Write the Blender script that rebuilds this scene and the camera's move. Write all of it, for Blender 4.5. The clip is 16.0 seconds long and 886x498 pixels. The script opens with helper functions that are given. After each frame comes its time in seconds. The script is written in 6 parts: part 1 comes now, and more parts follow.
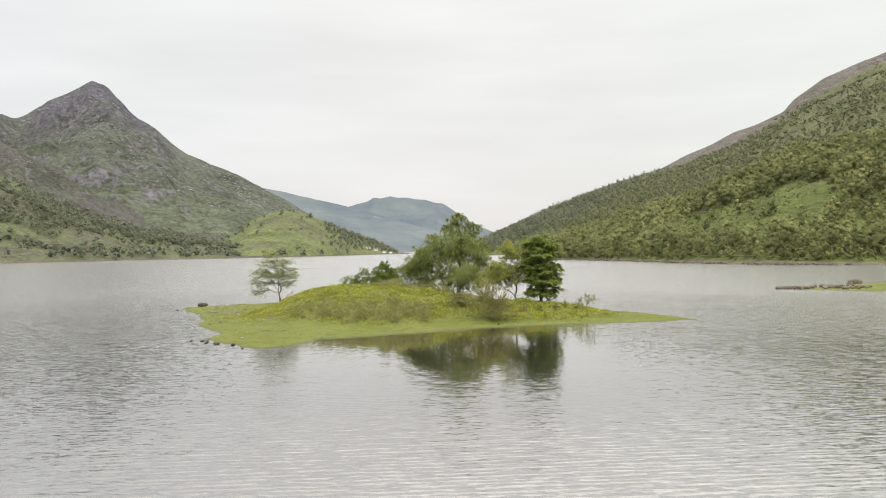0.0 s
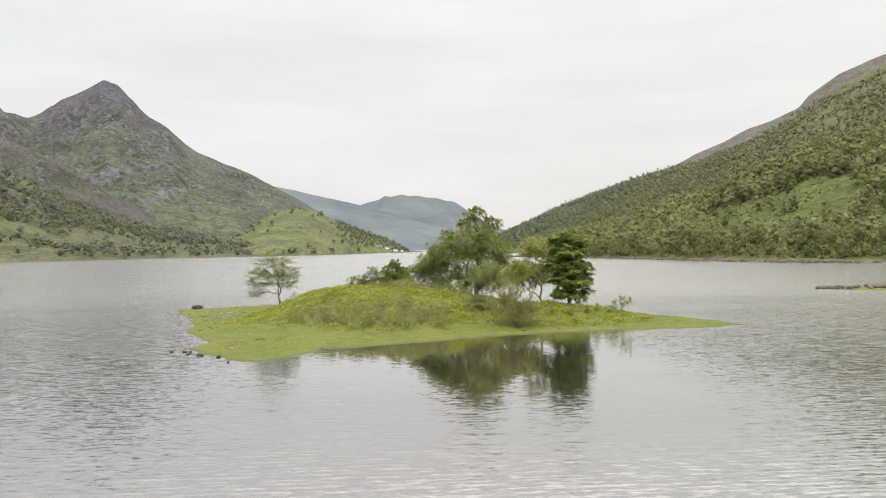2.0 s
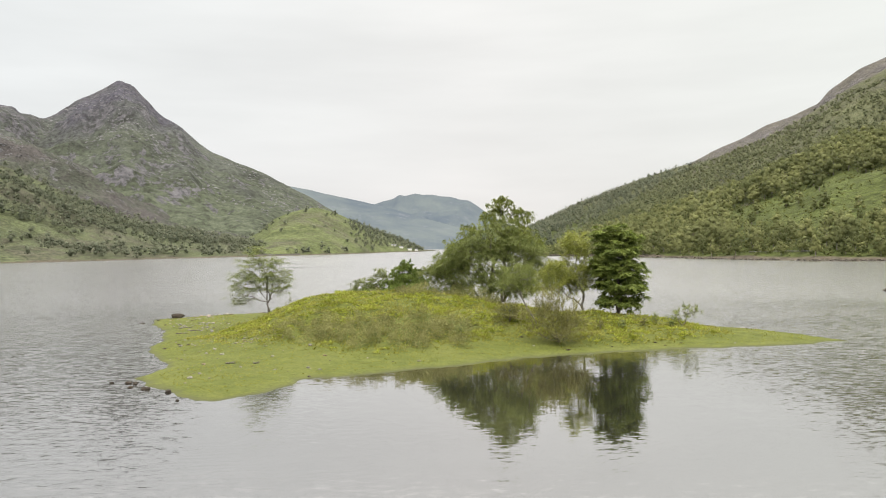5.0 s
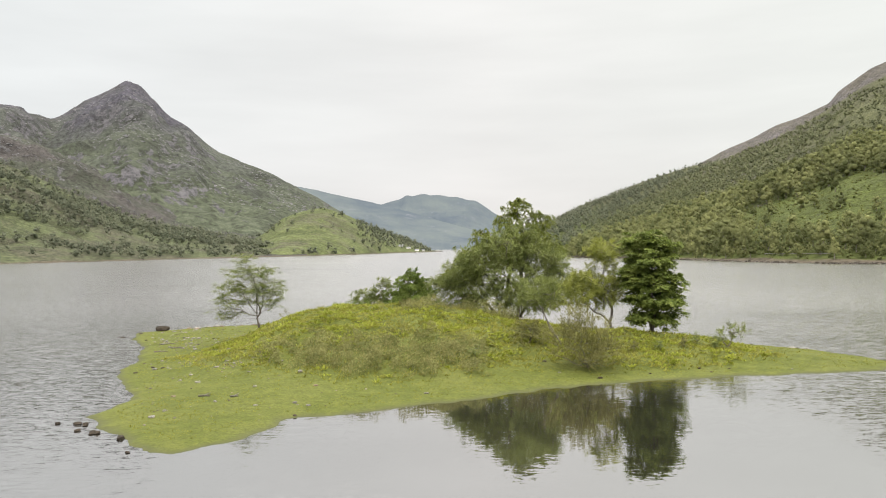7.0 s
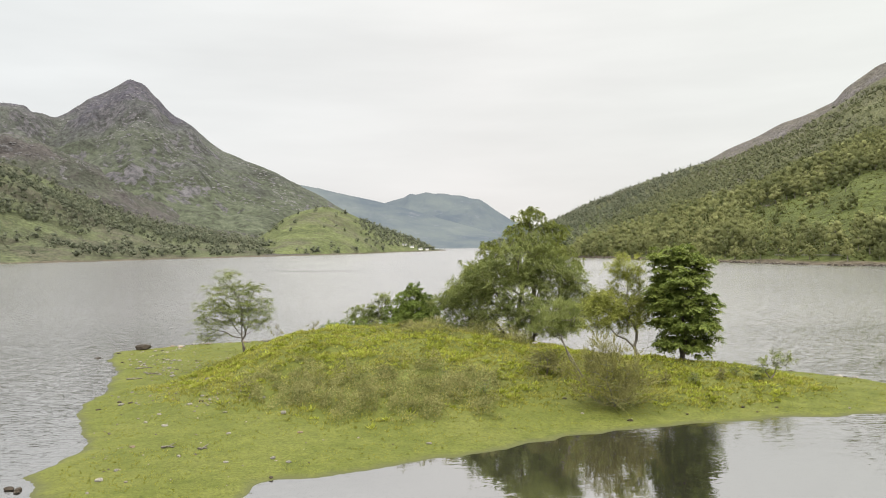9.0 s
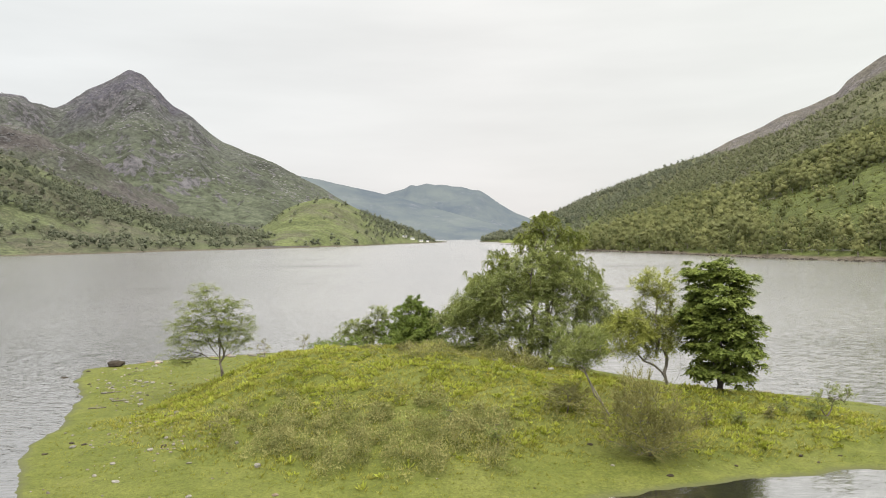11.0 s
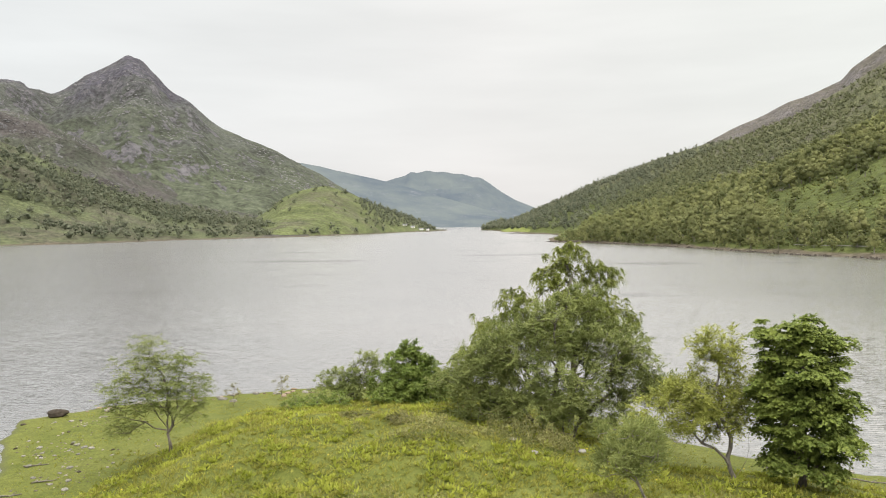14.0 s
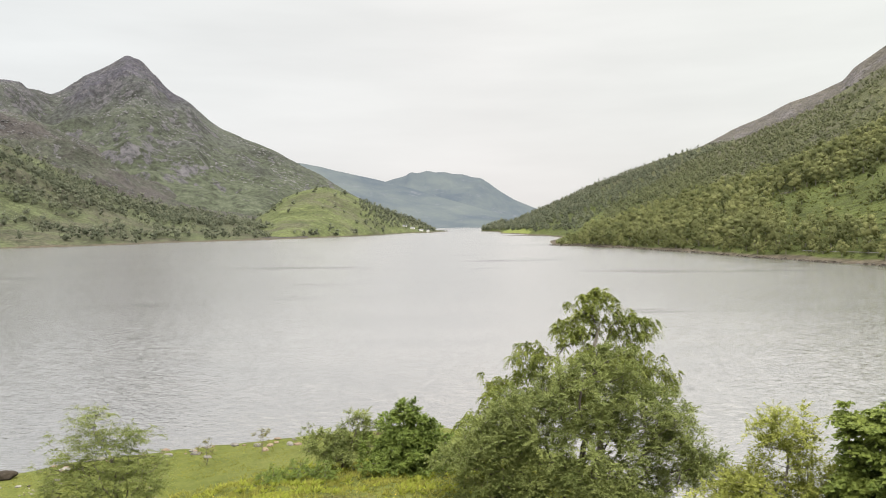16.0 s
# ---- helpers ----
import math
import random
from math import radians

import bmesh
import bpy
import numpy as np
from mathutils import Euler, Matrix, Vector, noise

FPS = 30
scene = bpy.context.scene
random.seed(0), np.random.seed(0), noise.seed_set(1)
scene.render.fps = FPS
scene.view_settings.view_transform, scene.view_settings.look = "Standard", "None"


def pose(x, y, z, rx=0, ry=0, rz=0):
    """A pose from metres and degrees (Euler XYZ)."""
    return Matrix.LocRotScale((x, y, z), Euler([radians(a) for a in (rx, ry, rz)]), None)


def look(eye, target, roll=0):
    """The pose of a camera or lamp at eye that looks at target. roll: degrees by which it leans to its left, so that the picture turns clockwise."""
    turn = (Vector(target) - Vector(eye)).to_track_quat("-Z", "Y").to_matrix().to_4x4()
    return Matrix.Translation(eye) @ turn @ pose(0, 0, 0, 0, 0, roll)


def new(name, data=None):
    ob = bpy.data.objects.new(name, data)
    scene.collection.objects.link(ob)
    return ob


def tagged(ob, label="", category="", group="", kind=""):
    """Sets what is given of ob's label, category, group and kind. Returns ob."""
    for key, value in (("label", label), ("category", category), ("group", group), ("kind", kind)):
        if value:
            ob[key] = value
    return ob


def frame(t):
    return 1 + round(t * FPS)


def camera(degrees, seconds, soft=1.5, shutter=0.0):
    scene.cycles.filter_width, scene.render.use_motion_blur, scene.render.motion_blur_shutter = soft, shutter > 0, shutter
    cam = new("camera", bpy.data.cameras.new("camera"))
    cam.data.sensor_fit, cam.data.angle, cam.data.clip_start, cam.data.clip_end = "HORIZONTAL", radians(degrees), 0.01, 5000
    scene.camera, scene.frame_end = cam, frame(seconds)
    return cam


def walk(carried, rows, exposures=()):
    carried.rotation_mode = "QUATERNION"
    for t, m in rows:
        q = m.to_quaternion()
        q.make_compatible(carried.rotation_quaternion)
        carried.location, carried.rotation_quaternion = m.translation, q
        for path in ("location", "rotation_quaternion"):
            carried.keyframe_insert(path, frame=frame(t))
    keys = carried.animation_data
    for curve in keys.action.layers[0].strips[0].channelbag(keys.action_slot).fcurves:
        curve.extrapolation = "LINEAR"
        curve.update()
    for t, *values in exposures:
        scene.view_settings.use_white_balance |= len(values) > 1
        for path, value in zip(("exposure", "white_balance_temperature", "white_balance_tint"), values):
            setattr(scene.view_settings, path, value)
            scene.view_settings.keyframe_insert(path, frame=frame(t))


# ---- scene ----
cam = camera(58.0, 16.0, soft=1.0)
PATH = [
    (0, (-0.139, -87.747, 7.428), (-0.025, -85.751, 7.43), -0.6),
    (0.5, (-0.147, -85.667, 7.426), (-0.038, -83.67, 7.427), -0.6),
    (1, (-0.183, -83.431, 7.386), (-0.081, -81.433, 7.386), -0.6),
    (1.5, (-0.194, -81.044, 7.328), (-0.1, -79.047, 7.327), -0.7),
    (2, (-0.175, -78.632, 7.294), (-0.089, -76.634, 7.292), -0.7),
    (2.5, (-0.149, -76.266, 7.279), (-0.069, -74.267, 7.276), -0.7),
    (3, (-0.124, -73.807, 7.242), (-0.051, -71.808, 7.239), -0.7),
    (3.5, (-0.124, -71.296, 7.222), (-0.057, -69.297, 7.218), -0.7),
    (4, (-0.122, -68.894, 7.195), (-0.061, -66.895, 7.191), -0.8),
    (6.5, (-0.147, -58.741, 7.553), (-0.111, -56.742, 7.549), -0.8),
    (7, (-0.17, -56.995, 7.842), (-0.138, -54.995, 7.839), -0.8),
    (7.5, (-0.149, -55.331, 8.138), (-0.12, -53.331, 8.134), -0.8),
    (8, (-0.154, -53.765, 8.422), (-0.127, -51.765, 8.419), -0.8),
    (8.5, (-0.135, -52.287, 8.745), (-0.111, -50.287, 8.742), -0.8),
    (9, (-0.14, -50.717, 9.034), (-0.117, -48.717, 9.027), -0.8),
    (11.5, (-0.224, -42.529, 10.697), (-0.204, -40.529, 10.662), -0.7),
    (12, (-0.211, -40.844, 11.116), (-0.19, -38.844, 11.075), -0.6),
    (12.5, (-0.206, -39.085, 11.573), (-0.185, -37.086, 11.527), -0.7),
    (13, (-0.177, -37.375, 12.053), (-0.157, -35.376, 12.001), -0.7),
    (13.5, (-0.193, -35.637, 12.565), (-0.172, -33.638, 12.507), -0.6),
    (14, (-0.192, -33.882, 13.096), (-0.172, -31.883, 13.034), -0.6),
    (14.5, (-0.201, -32.058, 13.587), (-0.181, -30.059, 13.525), -0.6),
    (15, (-0.228, -30.379, 14.111), (-0.208, -28.38, 14.049), -0.6),
    (15.5, (-0.281, -28.76, 14.666), (-0.261, -26.761, 14.605), -0.6),
    (16, (-0.255, -26.863, 15.172), (-0.235, -24.864, 15.11), -0.6),
]
walk(cam, [(t, look(eye, target, roll)) for t, eye, target, roll in PATH])

# ---------------------------------------------------------------- light
world = bpy.data.worlds.new("overcast_sky")
scene.world = world
world.use_nodes = True
SUN_EL, SUN_ROT = radians(48), radians(200)


def build_world():
    nt = world.node_tree
    nt.nodes.clear()
    out = nt.nodes.new("ShaderNodeOutputWorld")
    bg = nt.nodes.new("ShaderNodeBackground")
    sky = nt.nodes.new("ShaderNodeTexSky")
    sky.sky_type = "NISHITA"
    sky.sun_disc = False
    sky.sun_elevation, sky.sun_rotation = SUN_EL, SUN_ROT
    sky.air_density, sky.dust_density = 1.0, 3.0
    geo = nt.nodes.new("ShaderNodeTexCoord")
    sep = nt.nodes.new("ShaderNodeSeparateXYZ")
    nt.links.new(geo.outputs["Generated"], sep.inputs[0])
    # brightness of the cloud deck, rising towards the zenith
    rise = nt.nodes.new("ShaderNodeValToRGB")
    rise.color_ramp.interpolation = "EASE"
    e = rise.color_ramp.elements
    e[0].position, e[0].color = 0.0, (0.81, 0.80, 0.78, 1)
    e[1].position, e[1].color = 1.0, (4.9, 4.7, 4.38, 1)
    m = rise.color_ramp.elements.new(0.18)
    m.color = (0.835, 0.842, 0.815, 1)
    m = rise.color_ramp.elements.new(0.30)
    m.color = (0.862, 0.872, 0.842, 1)
    m = rise.color_ramp.elements.new(0.37)
    m.color = (1.12, 1.12, 1.08, 1)
    m = rise.color_ramp.elements.new(0.5)
    m.color = (1.75, 1.73, 1.64, 1)
    m = rise.color_ramp.elements.new(0.68)
    m.color = (3.0, 2.93, 2.73, 1)
    nt.links.new(sep.outputs["Z"], rise.inputs[0])
    # long faint cloud streaks
    mp = nt.nodes.new("ShaderNodeMapping")
    mp.inputs["Scale"].default_value = (1.0, 1.0, 6.0)
    nt.links.new(geo.outputs["Generated"], mp.inputs[0])
    cl = nt.nodes.new("ShaderNodeTexNoise")
    cl.inputs["Scale"].default_value = 3.2
    cl.inputs["Detail"].default_value = 5
    cl.inputs["Roughness"].default_value = 0.5
    nt.links.new(mp.outputs[0], cl.inputs["Vector"])
    cr = nt.nodes.new("ShaderNodeMapRange")
    cr.inputs[1].default_value, cr.inputs[2].default_value = 0.3, 0.7
    cr.inputs[3].default_value, cr.inputs[4].default_value = 0.955, 1.055
    nt.links.new(cl.outputs[0], cr.inputs[0])
    # sky above the view brightened to the east, added to lift the water
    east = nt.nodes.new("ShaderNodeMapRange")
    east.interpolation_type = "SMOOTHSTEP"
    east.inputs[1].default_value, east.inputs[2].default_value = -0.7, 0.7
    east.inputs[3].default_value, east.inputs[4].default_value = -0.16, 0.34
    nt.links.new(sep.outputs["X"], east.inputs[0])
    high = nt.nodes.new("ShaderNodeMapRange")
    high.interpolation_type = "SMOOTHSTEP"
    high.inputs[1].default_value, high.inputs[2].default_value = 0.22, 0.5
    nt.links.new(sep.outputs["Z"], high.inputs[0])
    deck_gain = nt.nodes.new("ShaderNodeMath")
    deck_gain.operation = "MULTIPLY_ADD"
    nt.links.new(east.outputs[0], deck_gain.inputs[0])
    nt.links.new(high.outputs[0], deck_gain.inputs[1])
    nt.links.new(cr.outputs[0], deck_gain.inputs[2])
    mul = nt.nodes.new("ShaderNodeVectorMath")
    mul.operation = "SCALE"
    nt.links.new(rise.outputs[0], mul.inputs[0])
    nt.links.new(deck_gain.outputs[0], mul.inputs["Scale"])
    # the cloud is a little bluer to the west, warmer over the far range
    hue = nt.nodes.new("ShaderNodeMapRange")
    hue.inputs[1].default_value, hue.inputs[2].default_value = -0.5, 0.5
    nt.links.new(sep.outputs["X"], hue.inputs[0])
    tint = nt.nodes.new("ShaderNodeValToRGB")
    te = tint.color_ramp.elements
    te[0].position, te[0].color = 0.0, (0.975, 0.99, 1.02, 1)
    te[1].position, te[1].color = 1.0, (0.995, 1.0, 0.985, 1)
    mid_hue = te.new(0.56)
    mid_hue.color = (1.01, 0.99, 0.995, 1)
    nt.links.new(hue.outputs[0], tint.inputs[0])
    warm = nt.nodes.new("ShaderNodeVectorMath")
    warm.operation = "MULTIPLY"
    nt.links.new(mul.outputs[0], warm.inputs[0])
    nt.links.new(tint.outputs[0], warm.inputs[1])
    # a little of the clear sky shows through the deck
    add = nt.nodes.new("ShaderNodeVectorMath")
    add.operation = "MULTIPLY_ADD"
    add.inputs[1].default_value = (0.006, 0.006, 0.006)
    nt.links.new(sky.outputs[0], add.inputs[0])
    nt.links.new(warm.outputs[0], add.inputs[2])
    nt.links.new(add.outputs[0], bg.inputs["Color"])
    bg.inputs["Strength"].default_value = 1.0
    nt.links.new(bg.outputs[0], out.inputs[0])


build_world()
sun_data = bpy.data.lights.new("sun", "SUN")
sun_data.energy, sun_data.angle, sun_data.color = 1.5, radians(14), (1.0, 0.94, 0.85)
sun = new("sun", sun_data)
# the sun stands behind the camera's right shoulder, behind thin cloud
sun.matrix_world = look((0, 0, 60), (0 - math.sin(SUN_ROT) * 60, 0 - math.cos(SUN_ROT) * 60, 60 - 60 * math.tan(SUN_EL)))

# ---------------------------------------------------------------- materials


def nodes_of(name):
    mat = bpy.data.materials.new(name)
    mat.use_nodes = True
    nt = mat.node_tree
    return mat, nt, nt.nodes["Principled BSDF"]


def noise_node(nt, scale, detail=4, rough=0.55, stretch=None, coord="Object"):
    tc = nt.nodes.new("ShaderNodeTexCoord")
    src = tc.outputs[coord]
    if stretch:
        mp = nt.nodes.new("ShaderNodeMapping")
        mp.inputs["Scale"].default_value = stretch
        nt.links.new(src, mp.inputs[0])
        src = mp.outputs[0]
    n = nt.nodes.new("ShaderNodeTexNoise")
    n.inputs["Scale"].default_value = scale
    n.inputs["Detail"].default_value = detail
    n.inputs["Roughness"].default_value = rough
    nt.links.new(src, n.inputs["Vector"])
    return n.outputs[0]


def ramp(nt, src, stops, kind="LINEAR"):
    r = nt.nodes.new("ShaderNodeValToRGB")
    r.color_ramp.interpolation = kind
    el = r.color_ramp.elements
    el[0].position, el[0].color = stops[0][0], (*stops[0][1], 1)
    el[1].position, el[1].color = stops[-1][0], (*stops[-1][1], 1)
    for p, c in stops[1:-1]:
        x = el.new(p)
        x.color = (*c, 1)
    nt.links.new(src, r.inputs[0])
    return r.outputs[0]


def mix(nt, fac, a, b, mode="MIX"):
    m = nt.nodes.new("ShaderNodeMix")
    m.data_type, m.blend_type = "RGBA", mode
    for sock, v in ((m.inputs[0], fac), (m.inputs[6], a), (m.inputs[7], b)):
        if isinstance(v, (int, float)):
            sock.default_value = v
        elif isinstance(v, tuple):
            sock.default_value = (*v, 1)
        else:
            nt.links.new(v, sock)
    return m.outputs[2]


def math_node(nt, op, a, b=0.0):
    m = nt.nodes.new("ShaderNodeMath")
    m.operation = op
    for sock, v in ((m.inputs[0], a), (m.inputs[1], b)):
        if isinstance(v, (int, float)):
            sock.default_value = v
        else:
            nt.links.new(v, sock)
    return m.outputs[0]


def bump(nt, bsdf, src, strength, dist):
    b = nt.nodes.new("ShaderNodeBump")
    b.inputs["Strength"].default_value = strength
    b.inputs["Distance"].default_value = dist
    nt.links.new(src, b.inputs["Height"])
    nt.links.new(b.outputs[0], bsdf.inputs["Normal"])
    return b


def leaf_material(name, dark, light, glow=0.35, gloss=0.55, patch=0.9, share=0.6, contrast=2.2, rounded=False):
    """Leaves: colour varies leaf by leaf and limb by limb; thin leaves let light through."""
    dark, light = ((c[0] * 1.05, c[1], c[2]) for c in (dark, light))
    mat, nt, bsdf = nodes_of(name)
    g = nt.nodes.new("ShaderNodeNewGeometry")
    broad = noise_node(nt, patch, 2)
    if rounded:
        # one shade a tree
        ta = nt.nodes.new("ShaderNodeAttribute")
        ta.attribute_name = "tree_shade"
        oi = nt.nodes.new("ShaderNodeObjectInfo")
        own = math_node(nt, "FRACT", math_node(nt, "ADD", ta.outputs["Fac"], oi.outputs["Random"]))
        broad = math_node(nt, "ADD", math_node(nt, "MULTIPLY", broad, 0.45), math_node(nt, "ADD", math_node(nt, "MULTIPLY", own, 0.40), 0.075))
    v = math_node(nt, "ADD", math_node(nt, "MULTIPLY", g.outputs["Random Per Island"], share), math_node(nt, "MULTIPLY", math_node(nt, "ADD", math_node(nt, "MULTIPLY", broad, contrast), 0.5 - 0.5 * contrast), 1.0 - share))
    col = ramp(nt, v, [(0.15, dark), (0.85, light)])
    nt.links.new(col, bsdf.inputs["Base Color"])
    bsdf.inputs["Roughness"].default_value = gloss
    bsdf.inputs["Specular IOR Level"].default_value = 0.16
    tr = nt.nodes.new("ShaderNodeBsdfTranslucent")
    nt.links.new(col, tr.inputs["Color"])
    if rounded:
        # far crowns are shaded as the rounded masses that their leaves make up
        at = nt.nodes.new("ShaderNodeAttribute")
        at.attribute_name = "crown_normal"
        vt = nt.nodes.new("ShaderNodeVectorTransform")
        vt.vector_type, vt.convert_from, vt.convert_to = "NORMAL", "OBJECT", "WORLD"
        nt.links.new(at.outputs["Vector"], vt.inputs[0])
        nt.links.new(vt.outputs[0], bsdf.inputs["Normal"])
        nt.links.new(vt.outputs[0], tr.inputs["Normal"])
    ms = nt.nodes.new("ShaderNodeMixShader")
    ms.inputs[0].default_value = glow
    nt.links.new(bsdf.outputs[0], ms.inputs[1])
    nt.links.new(tr.outputs[0], ms.inputs[2])
    nt.links.new(ms.outputs[0], nt.nodes["Material Output"].inputs[0])
    return mat


def bark_material(name, dark, light, scale=3.0):
    mat, nt, bsdf = nodes_of(name)
    n = noise_node(nt, scale, 6, 0.65, (3, 3, 0.6))
    nt.links.new(ramp(nt, n, [(0.3, dark), (0.65, light)]), bsdf.inputs["Base Color"])
    bsdf.inputs["Roughness"].default_value = 0.85
    bump(nt, bsdf, n, 0.6, 0.03)
    return mat


def stone_material(name, dark, light, lichen=0.35):
    mat, nt, bsdf = nodes_of(name)
    a = noise_node(nt, 2.2, 6, 0.6)
    b = noise_node(nt, 14, 4, 0.6)
    oi = nt.nodes.new("ShaderNodeObjectInfo")
    c = ramp(nt, a, [(0.3, dark), (0.7, light)])
    c = mix(nt, math_node(nt, "MULTIPLY", b, 0.5), c, tuple(0.5 * x for x in dark))
    lich = ramp(nt, noise_node(nt, 5, 3), [(0.56, (0, 0, 0)), (0.62, (1, 1, 1))])
    c = mix(nt, math_node(nt, "MULTIPLY", lich, lichen), c, (0.32, 0.33, 0.28))
    hue = nt.nodes.new("ShaderNodeHueSaturation")
    nt.links.new(c, hue.inputs["Color"])
    nt.links.new(math_node(nt, "ADD", math_node(nt, "MULTIPLY", oi.outputs["Random"], 0.5), 0.75), hue.inputs["Value"])
    nt.links.new(hue.outputs[0], bsdf.inputs["Base Color"])
    bsdf.inputs["Roughness"].default_value = 0.8
    bsdf.inputs["Specular IOR Level"].default_value = 0.2
    bump(nt, bsdf, b, 0.5, 0.04)
    return mat


def plain_material(name, colour, rough=0.7, vary=0.15, scale=1.5):
    mat, nt, bsdf = nodes_of(name)
    n = noise_node(nt, scale, 5)
    nt.links.new(ramp(nt, n, [(0.3, tuple(c * (1 - vary) for c in colour)), (0.7, tuple(min(1, c * (1 + vary)) for c in colour))]), bsdf.inputs["Base Color"])
    bsdf.inputs["Roughness"].default_value = rough
    return mat


def water_material():
    mat, nt, bsdf = nodes_of("loch_water")
    deep = noise_node(nt, 0.03, 3)
    nt.links.new(ramp(nt, deep, [(0.3, (0.016, 0.016, 0.012)), (0.7, (0.024, 0.023, 0.018))]), bsdf.inputs["Base Color"])
    bsdf.inputs["IOR"].default_value = 1.6
    bsdf.inputs["Roughness"].default_value = 0.04
    tc = nt.nodes.new("ShaderNodeTexCoord")

    def ripple(scale, turn, stretch, detail, twist=0.3):
        mp = nt.nodes.new("ShaderNodeMapping")
        mp.inputs["Rotation"].default_value = (0, 0, radians(turn))
        mp.inputs["Scale"].default_value = (stretch, 1.0, 1.0)
        nt.links.new(tc.outputs["Object"], mp.inputs[0])
        n = nt.nodes.new("ShaderNodeTexNoise")
        n.inputs["Scale"].default_value = scale
        n.inputs["Detail"].default_value = detail
        n.inputs["Roughness"].default_value = 0.6
        n.inputs["Distortion"].default_value = twist
        nt.links.new(mp.outputs[0], n.inputs["Vector"])
        return n.outputs["Color"]

    def vector(op, a, b):
        m = nt.nodes.new("ShaderNodeVectorMath")
        m.operation = op
        for sock, v in ((m.inputs[0], a), (m.inputs[1], b)):
            if isinstance(v, tuple):
                sock.default_value = v
            else:
                nt.links.new(v, sock)
        return m.outputs[0]

    # short wind ripples over a longer chop; calm and ruffled patches alternate
    gust = ramp(nt, noise_node(nt, 0.012, 4, 0.55, (0.6, 1.5, 1)), [(0.36, (0.62, 0.62, 0.62)), (0.46, (0.95, 0.95, 0.95)), (0.66, (1.15, 1.15, 1.15))])
    # the lee of the island lies still
    mp = nt.nodes.new("ShaderNodeMapping")
    mp.vector_type = "TEXTURE"
    mp.inputs["Location"].default_value = (4, -25, 0)
    mp.inputs["Scale"].default_value = (14, 18, 1000)
    mp.inputs["Rotation"].default_value = (0, 0, radians(14))
    nt.links.new(tc.outputs["Object"], mp.inputs[0])
    ln = nt.nodes.new("ShaderNodeVectorMath")
    ln.operation = "LENGTH"
    nt.links.new(mp.outputs[0], ln.inputs[0])
    lee = nt.nodes.new("ShaderNodeMapRange")
    lee.inputs[1].default_value, lee.inputs[2].default_value = 0.45, 1.7
    lee.inputs[3].default_value, lee.inputs[4].default_value = 0.16, 1.0
    nt.links.new(math_node(nt, "ADD", ln.outputs["Value"], math_node(nt, "MULTIPLY", math_node(nt, "SUBTRACT", noise_node(nt, 0.12, 3, 0.5, (0.4, 1.4, 1)), 0.5), 0.6)), lee.inputs[0])
    # dark cat's paws where gusts touch the open loch
    cats_paw = ramp(nt, noise_node(nt, 0.02, 4, 0.6, (0.5, 1.3, 1)), [(0.57, (0, 0, 0)), (0.66, (1, 1, 1))])
    cats_paw = math_node(nt, "MULTIPLY", cats_paw, ramp(nt, math_node(nt, "MULTIPLY", ln.outputs["Value"], 0.05), [(0.25, (0, 0, 0)), (0.4, (1, 1, 1))]))
    half = (0.5, 0.5, 0.5)
    a = vector("MULTIPLY", vector("SUBTRACT", ripple(7.5, 8, 0.42, 3), half), (0.11, 0.29, 0.0))
    c = vector("MULTIPLY", vector("SUBTRACT", ripple(3.4, -9, 0.36, 2), half), (0.05, 0.16, 0.0))
    s = vector("ADD", a, c)
    # steep faces of the little waves, in broken lines across the wind
    rows = nt.nodes.new("ShaderNodeMapping")
    rows.inputs["Rotation"].default_value = (0, 0, radians(-7))
    rows.inputs["Scale"].default_value = (0.26, 1.0, 1.0)
    nt.links.new(tc.outputs["Object"], rows.inputs[0])
    wave = nt.nodes.new("ShaderNodeTexWave")
    wave.bands_direction = "Y"
    wave.inputs["Scale"].default_value, wave.inputs["Distortion"].default_value = 0.72, 5.0
    wave.inputs["Detail"].default_value, wave.inputs["Detail Scale"].default_value = 3, 1.3
    wave.inputs["Detail Roughness"].default_value = 0.62
    nt.links.new(rows.outputs[0], wave.inputs["Vector"])
    face = ramp(nt, wave.outputs[1], [(0.56, (0, 0, 0)), (0.72, (1, 1, 1))])
    broken = ramp(nt, noise_node(nt, 1.7, 3, 0.6, (0.5, 1.4, 1)), [(0.42, (0, 0, 0)), (0.53, (1, 1, 1))])
    face = math_node(nt, "MULTIPLY", face, broken)
    blow = ramp(nt, noise_node(nt, 0.035, 3, 0.5, (0.7, 1.6, 1)), [(0.34, (0.45, 0.45, 0.45)), (0.54, (1, 1, 1))])
    face = math_node(nt, "MULTIPLY", face, ramp(nt, math_node(nt, "MULTIPLY", ln.outputs["Value"], 0.2), [(0.18, (0, 0, 0)), (0.46, (1, 1, 1))]))
    # out in the open the little waves run together
    outer = ramp(nt, math_node(nt, "MULTIPLY", ln.outputs["Value"], 0.1), [(0.5, (1, 1, 1)), (1.0, (0.6, 0.6, 0.6))])
    face = math_node(nt, "MULTIPLY", math_node(nt, "MULTIPLY", math_node(nt, "MULTIPLY", face, blow), lee.outputs[0]), outer)
    m = nt.nodes.new("ShaderNodeVectorMath")
    m.operation = "SCALE"
    nt.links.new(s, m.inputs[0])
    nt.links.new(math_node(nt, "MULTIPLY", math_node(nt, "MULTIPLY", gust, lee.outputs[0]), math_node(nt, "ADD", 1.0, cats_paw)), m.inputs["Scale"])
    tilt = nt.nodes.new("ShaderNodeVectorMath")
    tilt.operation = "SCALE"
    tilt.inputs[0].default_value = (0.0, -0.22, 0.0)
